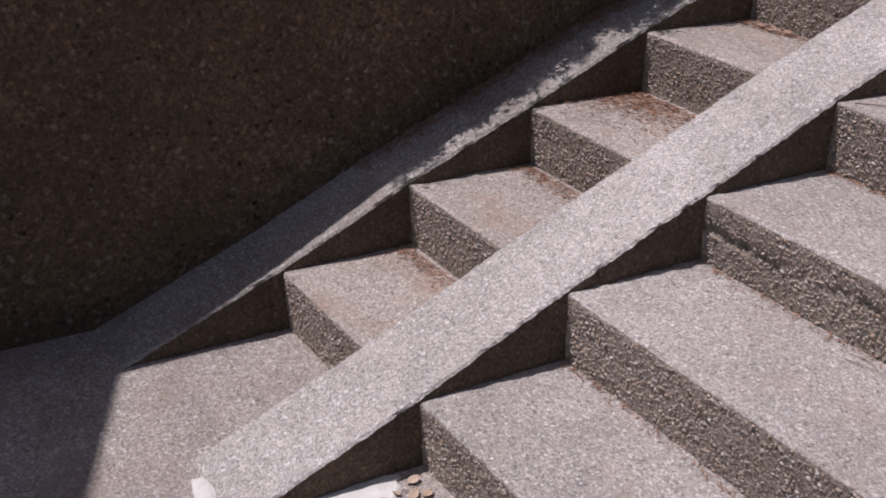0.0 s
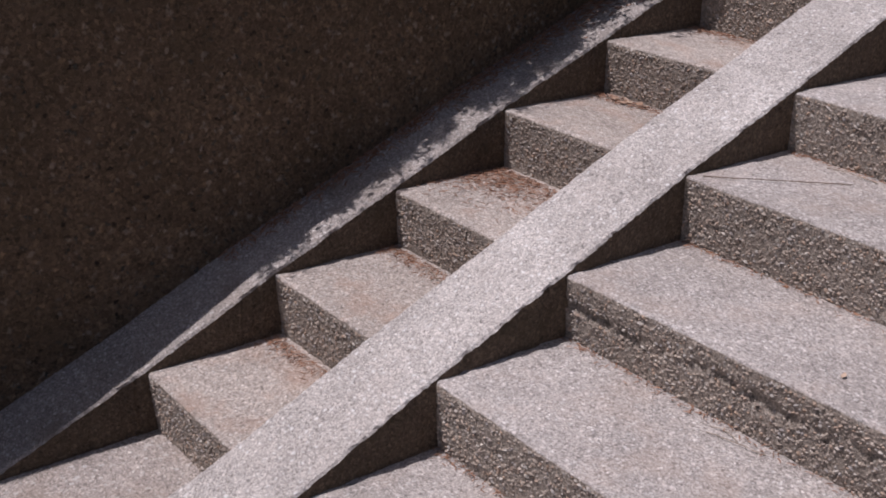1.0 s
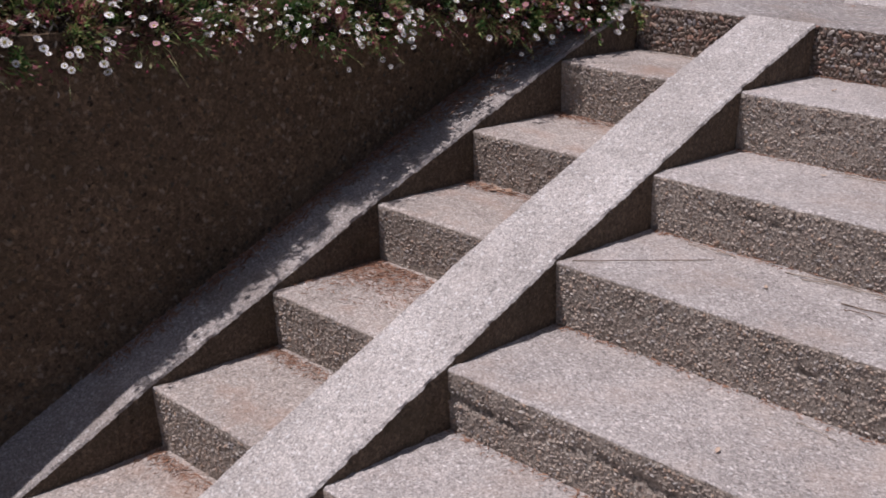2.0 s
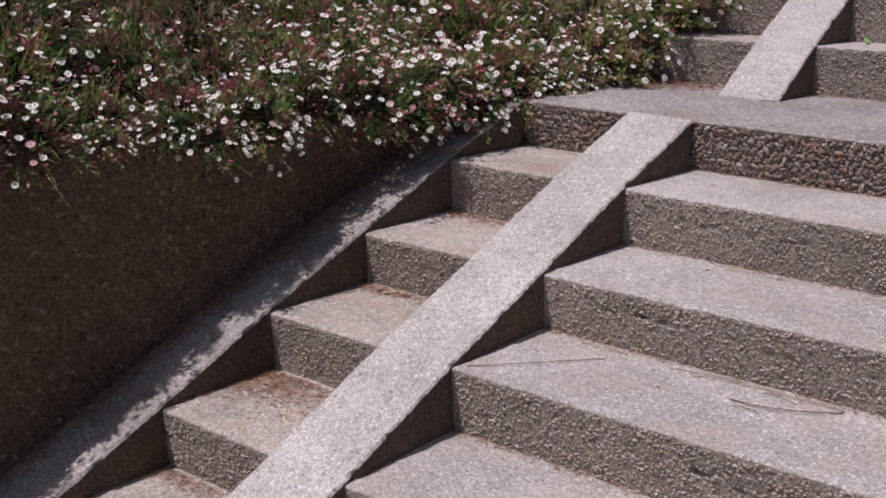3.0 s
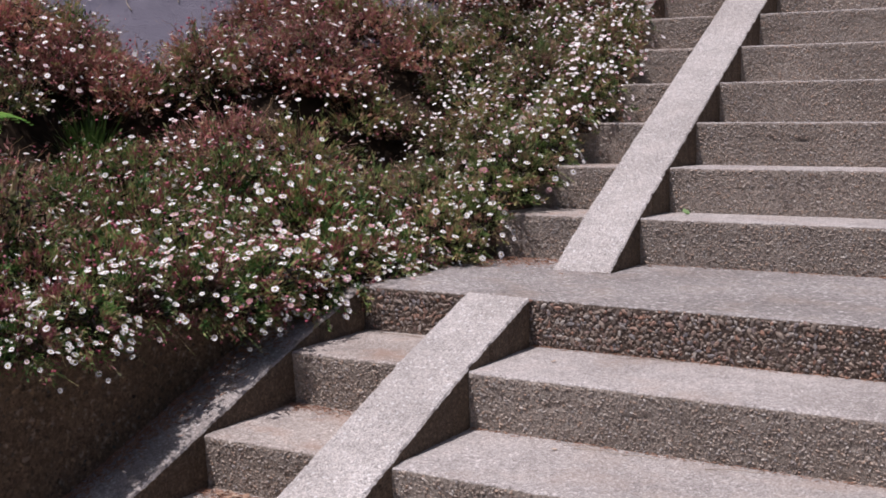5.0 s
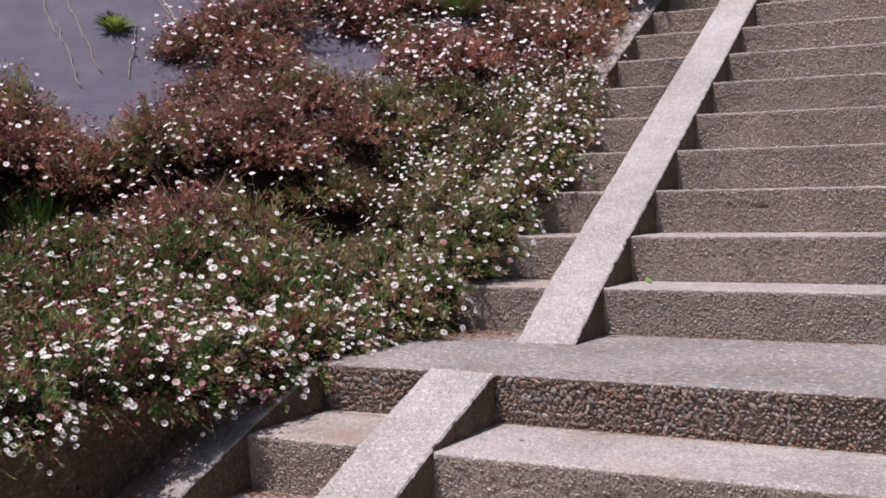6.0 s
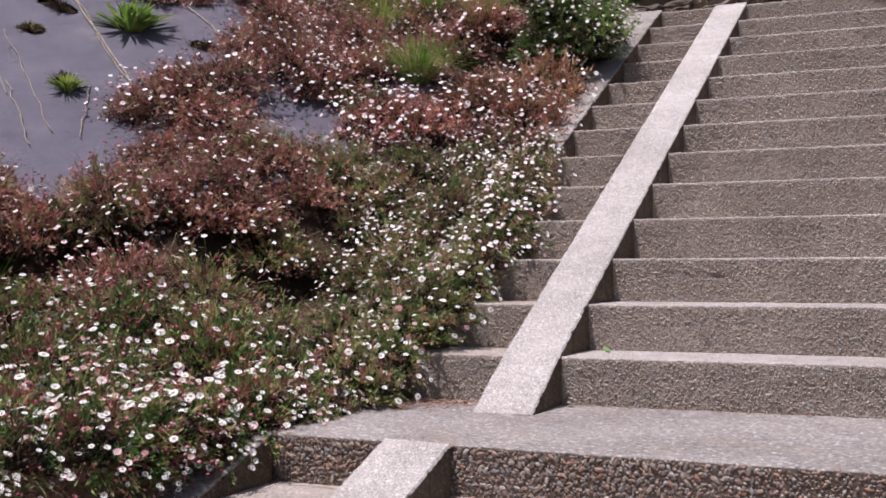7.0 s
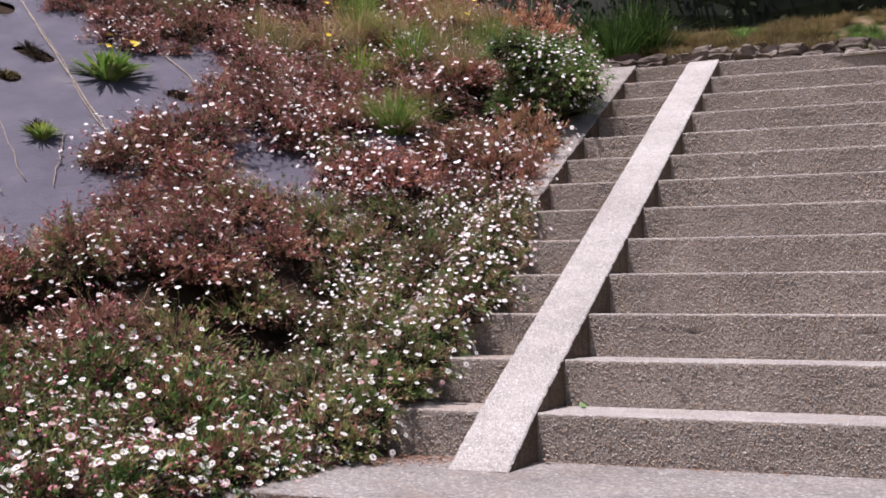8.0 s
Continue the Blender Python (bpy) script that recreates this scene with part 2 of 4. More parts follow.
PROUD = 0.012
low_line = [(LOW_Y[0] - 0.41, FLOOR_Z + 0.001)] + [(y, z + PROUD) for y, z in zip(LOW_Y, LOW_Z)]
low_line[-1] = (LOW_Y[6] - 0.004, LOW_Z[6] + 0.004)
up_line = [(UP_Y[0] - 0.302, LOW_Z[6] + 0.001)] + [(y, z + PROUD) for y, z in zip(UP_Y, UP_Z)]
up_line[-1] = (UP_Y[12] + 0.02, TOP_Z + 0.02)
for line, skew, lab in ((low_line, SKEW_LOW, "pale exposed-aggregate ramp band beside the lower steps"), (up_line, SKEW_UP, "pale exposed-aggregate ramp band beside the upper steps")):
    tagged(part("ramp", ramp_mesh(line, -RAMP_W, 0.0, skew * 0.5, 0.3, 3), [RAMP, SHADED_SIDE]), lab, "ramp", kind="structure")
    tagged(part("curb", ramp_mesh(line, WALL_X - 0.05, CURB_X, skew, 0.3, 4), [CURB, SHADED_SIDE]), "grey concrete curb along the planter wall", "curb", kind="structure")


def block(x0, y0, z0, x1, y1, z1):
    bm = bmesh.new()
    bmesh.ops.create_cube(bm, size=1, matrix=Matrix.LocRotScale(((x0 + x1) / 2, (y0 + y1) / 2, (z0 + z1) / 2), None, (x1 - x0, y1 - y0, z1 - z0)))
    return bm


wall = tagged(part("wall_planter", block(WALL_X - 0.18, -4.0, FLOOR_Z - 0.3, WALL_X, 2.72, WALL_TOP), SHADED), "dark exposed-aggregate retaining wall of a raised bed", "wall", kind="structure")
floor = tagged(part("pavement", block(WALL_X - 0.02, -4.0, FLOOR_Z - 0.2, RIGHT_X, 0.3, FLOOR_Z), FLOOR), "worn aggregate paving at the foot of the steps", "pavement", kind="structure")


def bank_z(x, y):
    """Height of the planted slope on the left of the stairs."""
    d = max(0.0, WALL_X - 0.1 - x)
    hollow = min(1.0, 2.2 * max(0.0, 1 - ((x + 2.1) / 0.6) ** 2 - ((y - 1.92) / 0.42) ** 2))
    edge = max(WALL_TOP - 0.04, min(TOP_Z + 0.05, LOW_Z[6] + 0.567 * (y - 2.9)))
    open_sheet = smooth(-2.2, -2.7, x) * smooth(2.9, 3.3, y) * smooth(5.5, 5.1, y)
    lump = 0.2 * smooth(0.0, 0.35, d) * (1 - open_sheet) * max(-0.5, noise.noise((x * 1.55, y * 1.55, 4.5)))
    if lump > 0:
        lump *= 1 - 0.9 * smooth(0.55, 0.2, abs(y - 1.55 + 0.6 * (x + 2.1))) * smooth(2.2, 1.8, y)
    pit = 0.28 * max(0.0, 1 - ((x + 1.48) / 0.4) ** 2 - ((y - 3.3) / 0.4) ** 2)
    nook = 0.34 * max(0.0, 1 - ((x + 2.4) / 0.4) ** 2 - ((y - 2.5) / 0.36) ** 2)
    return edge + 0.42 * d - 0.5 * hollow + lump - pit - nook


gx, gy = np.linspace(-9, WALL_X - 0.1, 60), np.linspace(-4, 14, 110)
verts = [(x, y, bank_z(x, y)) for y in gy for x in gx]
faces = [(j * 60 + i, j * 60 + i + 1, j * 60 + i + 61, j * 60 + i + 60) for j in range(109) for i in range(59)]
soil = Nodes("soil", 0.95, 0.1)
SOIL = soil.colour(soil.ramp(soil.noise(14, 6), (0.3, (0.022, 0.015, 0.010)), (0.7, (0.06, 0.042, 0.028))))
tagged(part("ground_bank", raw(verts, faces), SOIL), "dark soil of the planted slope", "ground", kind="structure")


def side_z(x, y):
    """Plain ground on the far side of the stairs, level with them."""
    low = FLOOR_Z + (LOW_Z[6] - FLOOR_Z) * min(1.0, max(0.0, (y + 0.3) / 2.6))
    high = (TOP_Z - LOW_Z[6]) * min(1.0, max(0.0, (y - 2.9) / 4.3))
    return low + high - 0.02 + 0.05 * noise.noise((x, y, 2.0))


sx, sy = np.linspace(RIGHT_X - 0.03, 12, 40), np.linspace(-4, 8.3, 70)
verts = [(x, y, side_z(x, y)) for y in sy for x in sx]
faces = [(j * 40 + i, j * 40 + i + 1, j * 40 + i + 41, j * 40 + i + 40) for j in range(69) for i in range(39)]
tagged(part("ground_side", raw(verts, faces), SOIL), "bare ground along the far side of the stairs", "ground", kind="structure")


# ---- plants: materials ----
def leaf_material(name, *stops, rough=0.5, patch=15.0):
    """Thin leaves whose colour changes from leaf to leaf, from sprig to sprig and from bush to bush."""
    n = Nodes(name, rough, 0.3)
    geo = n.node("ShaderNodeNewGeometry")
    sprig = n.node("ShaderNodeMapRange", From_Min=0.34, From_Max=0.66, To_Min=0.0, To_Max=0.58)
    n.link(n.noise(patch, 2), sprig.inputs["Value"])
    own = n.node("ShaderNodeMath")
    own.operation = "MULTIPLY_ADD"
    n.link(geo.outputs["Random Per Island"], own.inputs[0])
    own.inputs[1].default_value = 0.42
    n.link(sprig.outputs["Result"], own.inputs[2])
    tone = n.ramp(own.outputs[0], *stops)
    bush = n.node("ShaderNodeObjectInfo")
    whole = n.ramp(bush.outputs["Random"], (0.0, (0.72, 0.76, 0.7)), (0.35, (0.95, 0.9, 0.85)), (0.7, (1.12, 1.15, 1.0)), (1.0, (1.35, 1.2, 1.08)))
    vary = n.ramp(n.noise(6, 3), (0.3, (0.7, 0.7, 0.7)), (0.7, (1.3, 1.28, 1.22)))
    colour = n.mix(1.0, n.mix(1.0, tone, whole, "MULTIPLY"), vary, "MULTIPLY")
    glow = n.node("ShaderNodeBsdfTranslucent")
    n.link(colour, glow.inputs["Color"])
    both = n.node("ShaderNodeMixShader", Fac=0.22)
    n.link(n.bsdf.outputs[0], both.inputs[1])
    n.link(glow.outputs[0], both.inputs[2])
    n.link(both.outputs[0], n.tree.nodes["Material Output"].inputs["Surface"])
    return n.colour(colour)


GREEN_LEAF = leaf_material("green_daisy_leaf", (0.08, (0.0308, 0.0968, 0.0297)), (0.26, (0.0792, 0.185, 0.0535)), (0.42, (0.176, 0.29, 0.0891)), (0.51, (0.33, 0.345, 0.166)), (0.59, (0.35, 0.245, 0.154)), (0.68, (0.22, 0.0704, 0.0713)), (0.88, (0.4, 0.135, 0.19)))
BUSH_LEAF = leaf_material("deep_green_leaf", (0.1, (0.0455, 0.111, 0.0358)), (0.4, (0.13, 0.247, 0.0787)), (0.7, (0.26, 0.377, 0.143)), (0.95, (0.442, 0.494, 0.257)))
PINK_LEAF = leaf_material("pale_reddened_leaf", (0.06, (0.233, 0.278, 0.104)), (0.2, (0.349, 0.255, 0.154)), (0.38, (0.349, 0.138, 0.129)), (0.58, (0.513, 0.231, 0.233)), (0.75, (0.652, 0.416, 0.389)), (0.95, (0.769, 0.486, 0.518)))
RED_LEAF = leaf_material("reddened_daisy_leaf", (0.06, (0.202, 0.296, 0.103)), (0.24, (0.332, 0.32, 0.163)), (0.36, (0.237, 0.105, 0.103)), (0.52, (0.404, 0.155, 0.171)), (0.68, (0.545, 0.284, 0.274)), (0.8, (0.426, 0.382, 0.218)), (0.96, (0.687, 0.444, 0.465)))
OLIVE_LEAF = leaf_material("olive_daisy_leaf", (0.08, (0.0596, 0.119, 0.0388)), (0.28, (0.139, 0.229, 0.0775)), (0.46, (0.279, 0.338, 0.143)), (0.62, (0.397, 0.308, 0.193)), (0.78, (0.357, 0.149, 0.156)), (0.95, (0.516, 0.357, 0.323)))
RUSSET_LEAF = leaf_material("russet_daisy_leaf", (0.06, (0.224, 0.296, 0.0968)), (0.24, (0.269, 0.147, 0.0968)), (0.45, (0.426, 0.185, 0.145)), (0.65, (0.538, 0.32, 0.254)), (0.8, (0.403, 0.382, 0.181)), (0.95, (0.627, 0.469, 0.4)))
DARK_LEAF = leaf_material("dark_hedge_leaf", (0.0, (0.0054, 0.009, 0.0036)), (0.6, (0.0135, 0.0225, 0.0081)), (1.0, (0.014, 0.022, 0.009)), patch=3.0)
GRASS_LEAF = leaf_material("fresh_grass_blade", (0.1, (0.09, 0.19, 0.035)), (0.5, (0.2, 0.34, 0.08)), (0.9, (0.42, 0.46, 0.18)))
DRY_LEAF = leaf_material("dry_grass_blade", (0.1, (0.2, 0.24, 0.08)), (0.4, (0.38, 0.33, 0.18)), (0.7, (0.52, 0.43, 0.3)), (0.95, (0.28, 0.34, 0.12)))
RISE_LEAF = leaf_material("faded_grass_blade", (0.1, (0.128, 0.136, 0.056)), (0.5, (0.272, 0.216, 0.128)), (0.9, (0.368, 0.296, 0.2)))
STRAP_LEAF = leaf_material("strap_leaf", (0.1, (0.025, 0.055, 0.014)), (0.6, (0.055, 0.11, 0.03)), (0.95, (0.13, 0.18, 0.06)))
FERN_LEAF = leaf_material("fern_leaf", (0.1, (0.07, 0.2, 0.03)), (0.9, (0.2, 0.4, 0.07)))
STALK = leaf_material("dry_flower_stalk", (0.1, (0.22, 0.2, 0.08)), (0.4, (0.38, 0.24, 0.16)), (0.7, (0.5, 0.36, 0.26)), (0.95, (0.42, 0.18, 0.15)))
GREEN_STALK = leaf_material("green_flower_stalk", (0.1, (0.144, 0.252, 0.0702)), (0.45, (0.288, 0.378, 0.14)), (0.7, (0.432, 0.414, 0.234)), (0.95, (0.36, 0.18, 0.164)))
# near black: the shade inside a bush is put into this colour
SHADE_THATCH = leaf_material("shade_dark_understory", (0.1, (0.0098, 0.007, 0.0056)), (0.6, (0.0245, 0.0168, 0.0126)), (0.95, (0.0525, 0.0315, 0.0224)))

petal = Nodes("daisy_petal", 0.6, 0.2)
info = petal.node("ShaderNodeObjectInfo")
PETAL = petal.colour(petal.ramp(info.outputs["Random"], (0.0, (0.88, 0.87, 0.87)), (0.8, (0.84, 0.82, 0.83)), (0.88, (0.74, 0.54, 0.58)), (1.0, (0.5, 0.2, 0.25))))
centre = Nodes("daisy_centre", 0.8, 0.1)
CENTRE = centre.colour(centre.ramp(centre.noise(900), (0.3, (0.26, 0.22, 0.07)), (0.7, (0.42, 0.36, 0.13))))
yellow = Nodes("yellow_petal", 0.6, 0.2)
bud = Nodes("withered_bud", 0.8, 0.15)
bud_geo = bud.node("ShaderNodeNewGeometry")
BUD = bud.colour(bud.ramp(bud_geo.outputs["Random Per Island"], (0.0, (0.2, 0.04, 0.06)), (0.4, (0.42, 0.11, 0.15)), (0.7, (0.6, 0.28, 0.33)), (1.0, (0.5, 0.33, 0.25))))
YELLOW = yellow.colour(yellow.ramp(yellow.noise(120), (0.3, (0.72, 0.50, 0.03)), (0.7, (0.85, 0.66, 0.06))))


def daisy_mesh(radius, petals, cup):
    """A ring of separate petals round a small domed centre."""
    v, f, s = [], [], []
    for i in range(petals):
        a, w = 2 * math.pi * i / petals, math.pi / petals * 0.86
        base = len(v)
        for r, half, z in ((0.25, w * 0.8, 0.0), (1.0, w * 0.85, cup)):
            for sgn in (-1, 1):
                v.append((radius * r * math.cos(a + sgn * half), radius * r * math.sin(a + sgn * half), radius * z))
        f.append((base, base + 1, base + 3, base + 2))
        s.append(0)
    base = len(v)
    v += [(radius * 0.36 * math.cos(k * math.pi / 4), radius * 0.36 * math.sin(k * math.pi / 4), radius * 0.03) for k in range(8)]
    v.append((0, 0, radius * 0.15))
    for k in range(8):
        f.append((base + k, base + (k + 1) % 8, base + 8))
        s.append(1)
    return raw(v, f, s)


DAISIES = [daisy_mesh(0.0155, 12, 0.1), daisy_mesh(0.0145, 11, 0.35), daisy_mesh(0.0165, 13, -0.05)]
for me in DAISIES:
    me.materials.append(PETAL)
    me.materials.append(CENTRE)
WEED_FLOWER = daisy_mesh(0.02, 14, 0.25)
WEED_FLOWER.materials.append(YELLOW)
WEED_FLOWER.materials.append(YELLOW)


def blade(v, f, root, tip, width, bend, rng):
    """One narrow leaf: three cross lines, so that it can bow."""
    root, tip = np.array(root), np.array(tip)
    along = tip - root
    side = np.cross(along, rng.normal(size=3))
    side /= np.linalg.norm(side) + 1e-9
    mid = root + along * 0.55 + np.array((0, 0, bend))
    b = len(v)
    v += [root - side * width * 0.3, root + side * width * 0.3, mid - side * width * 0.5, mid + side * width * 0.5, tip]
    f += [(b, b + 1, b + 3, b + 2), (b + 2, b + 3, b + 4)]


def mound_points(rng, n, radius, height, droop):
    """Places on and in an uneven mound, with the way that each one faces."""
    a = rng.uniform(0, 2 * math.pi, n)
    up = rng.uniform(-0.12, 1, n)
    deep = rng.uniform(0.25, 1, n) ** 0.4
    lump = 1 + 0.28 * np.sin(3 * a + rng.uniform(0, 6)) * np.cos(4 * up + rng.uniform(0, 6)) + rng.normal(0, 0.09, n)
    flat = np.sqrt(np.clip(1 - up * up, 0, 1))
    way = np.stack([np.cos(a) * flat, np.sin(a) * flat, up], 1)
    p = way * deep[:, None] * lump[:, None] * np.array((radius, radius, height))
    p[:, 2] = np.where(p[:, 0] > radius * 0.35, p[:, 2] - droop * (p[:, 0] / radius - 0.35), np.maximum(p[:, 2], 0.0))
    return p, way


def foliage_mesh(seed, radius, height, leaves, tips, size, droop=0.0):
    """Sprigs that arch out of a mound, each set with narrow leaves, and the wiry stalks that carry the flowers."""
    rng = np.random.default_rng(seed)
    each = 26
    sprigs = leaves // each
    p, way = mound_points(rng, sprigs, radius, height, droop)
    p *= rng.uniform(0.8, 1.08, sprigs)[:, None]
    root = p * np.array((0.45, 0.45, 0.1)) + rng.normal(0, 0.02, (sprigs, 3))
    reach = (p - root) / (np.linalg.norm(p - root, axis=1)[:, None] + 1e-6)
    t = rng.uniform(0.35, 1.0, (sprigs, each)) ** 0.7
    at = root[:, None] + (p - root)[:, None] * t[..., None] + rng.normal(0, 0.006, (sprigs, each, 3))
    at[..., 2] += 0.12 * height * np.sin(math.pi * t)
    d = reach[:, None] * 0.75 + way[:, None] * 0.25 + rng.normal(0, 0.5, (sprigs, each, 3)) + np.array((0, 0, 0.2))
    d = (d / np.linalg.norm(d, axis=2)[..., None]).reshape(-1, 3)
    at = at.reshape(-1, 3)
    n = len(at)
    long = size * rng.uniform(0.5, 1.4, n)[:, None]
    side = np.cross(d, rng.normal(size=(n, 3)))
    side *= long * rng.uniform(0.08, 0.15, n)[:, None] / (np.linalg.norm(side, axis=1)[:, None] + 1e-9)
    v = list(np.stack([at, at + d * long * 0.55 - side, at + d * long, at + d * long * 0.55 + side], 1).reshape(-1, 3))
    f = [(4 * k, 4 * k + 1, 4 * k + 2, 4 * k + 3) for k in range(n)]
    for q in list(tips) + list(p[::3]):
        foot = np.array((q[0] * 0.35, q[1] * 0.35, 0.0))
        knee = (foot + q) / 2 + np.array((0, 0, height * 0.2)) + rng.normal(0, 0.015, 3)
        edge = rng.normal(size=3)
        edge *= 0.0009 / np.linalg.norm(edge)
        b = len(v)
        v += [foot - edge, foot + edge, knee - edge, knee + edge, q - edge, q + edge]
        f += [(b, b + 1, b + 3, b + 2), (b + 2, b + 3, b + 5, b + 4)]
    return raw(v, f, smooth=False)


def stalk_mesh(seed, radius, height, count, droop):
    """Thin bare stalks that stand out past the leaves."""
    rng = np.random.default_rng(seed + 1700)
    p, _ = mound_points(rng, count, radius * 1.12, height * 1.2, droop)
    v, f = [], []
    for q in p:
        foot = q * np.array((0.4, 0.4, 0.3))
        knee = (foot + q) / 2 + np.array((0, 0, height * rng.uniform(0.0, 0.25))) + rng.normal(0, 0.015, 3)
        edge = rng.normal(size=3)
        edge *= 0.0011 / np.linalg.norm(edge)
        b = len(v)
        v += [foot - edge, foot + edge, knee - edge, knee + edge, q - edge * 0.6, q + edge * 0.6]
        f += [(b, b + 1, b + 3, b + 2), (b + 2, b + 3, b + 5, b + 4)]
    return raw(v, f, smooth=False)


def shade_thatch_mesh(seed, radius, height, blades):
    """Dead leaves and stems inside a mound, near black to carry its inner shade."""
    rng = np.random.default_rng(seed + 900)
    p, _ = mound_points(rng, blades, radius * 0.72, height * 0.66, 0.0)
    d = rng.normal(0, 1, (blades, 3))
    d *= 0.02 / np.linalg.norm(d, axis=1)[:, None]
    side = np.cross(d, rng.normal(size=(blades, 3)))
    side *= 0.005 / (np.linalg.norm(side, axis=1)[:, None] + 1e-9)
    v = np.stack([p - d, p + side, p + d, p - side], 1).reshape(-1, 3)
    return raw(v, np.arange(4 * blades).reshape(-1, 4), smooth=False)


def bud_mesh(seed, radius, height, count, droop):
    """Small closed and faded heads scattered over a mound."""
    rng = np.random.default_rng(seed + 1300)
    p, _ = mound_points(rng, count, radius * 1.03, height * 1.08, droop)
    v, f = [], []
    for q in p:
        s = rng.uniform(0.004, 0.008)
        turn = Vector(rng.normal(0, 0.6, 3) + np.array((0.2, -0.3, 1))).to_track_quat("Z", "Y")
        b = len(v)
        v += [Vector(q) + turn @ Vector((s * math.cos(k * 1.2566), s * math.sin(k * 1.2566), s * 0.35)) for k in range(5)]
        v += [Vector(q) + turn @ Vector((0, 0, 0.55 * s)), Vector(q) - turn @ Vector((0, 0, 0.8 * s))]
        f += [(b + k, b + (k + 1) % 5, b + 5) for k in range(5)] + [(b + (k + 1) % 5, b + k, b + 6) for k in range(5)]
    return raw(v, f)


def daisy_bush(label, seed, leaf, radius, height, leaves, flowers, buds, droop=0.0, joined=False):
    """A mound of daisies: sprigs of leaves, dead stuff darkened as shade inside, buds, and its single flowers."""
    rng = np.random.default_rng(seed + 500)
    root = tagged(new("daisy_bush"), label, "daisy bush", "daisies on the slope")
    p, way = mound_points(rng, flowers * 3, radius * 1.05, height * 1.12, droop)
    keep = [i for i in range(len(p)) if way[i][2] > -0.05][:flowers]
    small_v, small_f, small_s, tips = [], [], [], []
    for i in keep:
        out = p[i] / (np.linalg.norm(p[i] / np.array((radius, radius, height))) + 1e-6) * rng.uniform(0.92, 1.3 if joined else 1.16)
        if droop and out[0] > radius * 0.35:
            out[2] = p[i][2]
        tips.append(out)
        aim = Vector(way[i] * 0.8 + rng.normal(0, 0.3, 3) + np.array((0.2, -0.3, 0.6)))
        s = rng.uniform(0.58, 1.0)
        m = Matrix.LocRotScale(Vector(out), aim.to_track_quat("Z", "Y"), (s, s, s))
        if joined:
            b = len(small_v)
            small_v += [tuple(m @ Vector(c)) for c in FAR_DAISY[0]]
            small_f += [tuple(b + k for k in c) for c in FAR_DAISY[1]]
            small_s += FAR_DAISY[2]
            continue
        o = new("flower", DAISIES[rng.integers(3)])
        o.parent = root
        o.matrix_basis = m
    tagged(part("foliage", foliage_mesh(seed, radius, height, leaves, tips, 0.027, droop), leaf, root), kind="stuff")
    tagged(part("thatch", shade_thatch_mesh(seed, radius, height, 1000), SHADE_THATCH, root), kind="stuff")
    tagged(part("stalk", stalk_mesh(seed, radius, height, 170, droop), STALK if joined else GREEN_STALK, root), kind="stuff")
    tagged(part("bud", bud_mesh(seed, radius, height, buds, droop), BUD, root), kind="stuff")
    if joined:
        tagged(part("blossom", raw(small_v, small_f, small_s), [PALE_PETAL, CENTRE], root), kind="stuff")
    return root


far_petal = Nodes("pale_far_petal", 0.6, 0.2)
far_geo = far_petal.node("ShaderNodeNewGeometry")
PALE_PETAL = far_petal.colour(far_petal.ramp(far_geo.outputs["Random Per Island"], (0.0, (0.88, 0.86, 0.86)), (0.7, (0.84, 0.8, 0.81)), (1.0, (0.7, 0.46, 0.5))))
FAR_DAISY = ([], [], [])
for k in range(10):
    FAR_DAISY[0].append((0.0125 * math.cos(k * math.pi / 5), 0.0125 * math.sin(k * math.pi / 5), 0.002 if k % 2 else 0.0))
FAR_DAISY[0].append((0, 0, -0.001))
for k in range(10):
    FAR_DAISY[1].append((k, (k + 1) % 10, 10))
    FAR_DAISY[2].append(0)
for k in range(6):
    FAR_DAISY[0].append((0.0036 * math.cos(k * math.pi / 3), 0.0036 * math.sin(k * math.pi / 3), 0.0015))
FAR_DAISY[0].append((0, 0, 0.003))
for k in range(6):
    FAR_DAISY[1].append((11 + k, 11 + (k + 1) % 6, 17))
    FAR_DAISY[2].append(1)

BUSHES = {
    "hang": [daisy_bush("green daisy bush full of white flowers spilling over the wall", 10 + i, GREEN_LEAF, 0.21, 0.2, 3600, 58, 80, 0.2) for i in range(3)],
    "lush": [daisy_bush("green daisy bush dotted with white flowers on the slope", 20 + i, GREEN_LEAF, 0.26, 0.25, 4200, 56, 120) for i in range(4)],
    "edge": [daisy_bush("olive daisy bush crowded with white flowers beside the steps", 30 + i, OLIVE_LEAF, 0.21, 0.22, 3400, 64, 40, 0.05) for i in range(2)],
    "verge": [daisy_bush("olive daisy bush crowded with white flowers beside the steps", 35 + i, OLIVE_LEAF, 0.22, 0.22, 3600, 105, 50, 0.05, True) for i in range(3)],
    "red": [daisy_bush("reddish-brown daisy bush with few white flowers on the slope", 40 + i, RED_LEAF, 0.28, 0.29, 4200, 70, 190, 0, True) for i in range(3)],
    "pink": [daisy_bush("reddish daisy bush with small pale flowers near the upper steps", 50 + i, PINK_LEAF, 0.27, 0.26, 4000, 130, 130, 0, True) for i in range(2)],
    "russet": [daisy_bush("russet daisy bush with few white flowers beside the curb", 80 + i, RUSSET_LEAF, 0.27, 0.27, 4200, 60, 130, 0, True) for i in range(2)],
    "mixed": [daisy_bush("olive and brown daisy bush with scattered white flowers", 60 + i, OLIVE_LEAF, 0.27, 0.28, 4000, 50, 90, 0, True) for i in range(2)],
    "round": [daisy_bush("dense dark green daisy bush dotted with white flowers", 70, BUSH_LEAF, 0.26, 0.26, 4600, 95, 10, 0, True)],
}
used = set()
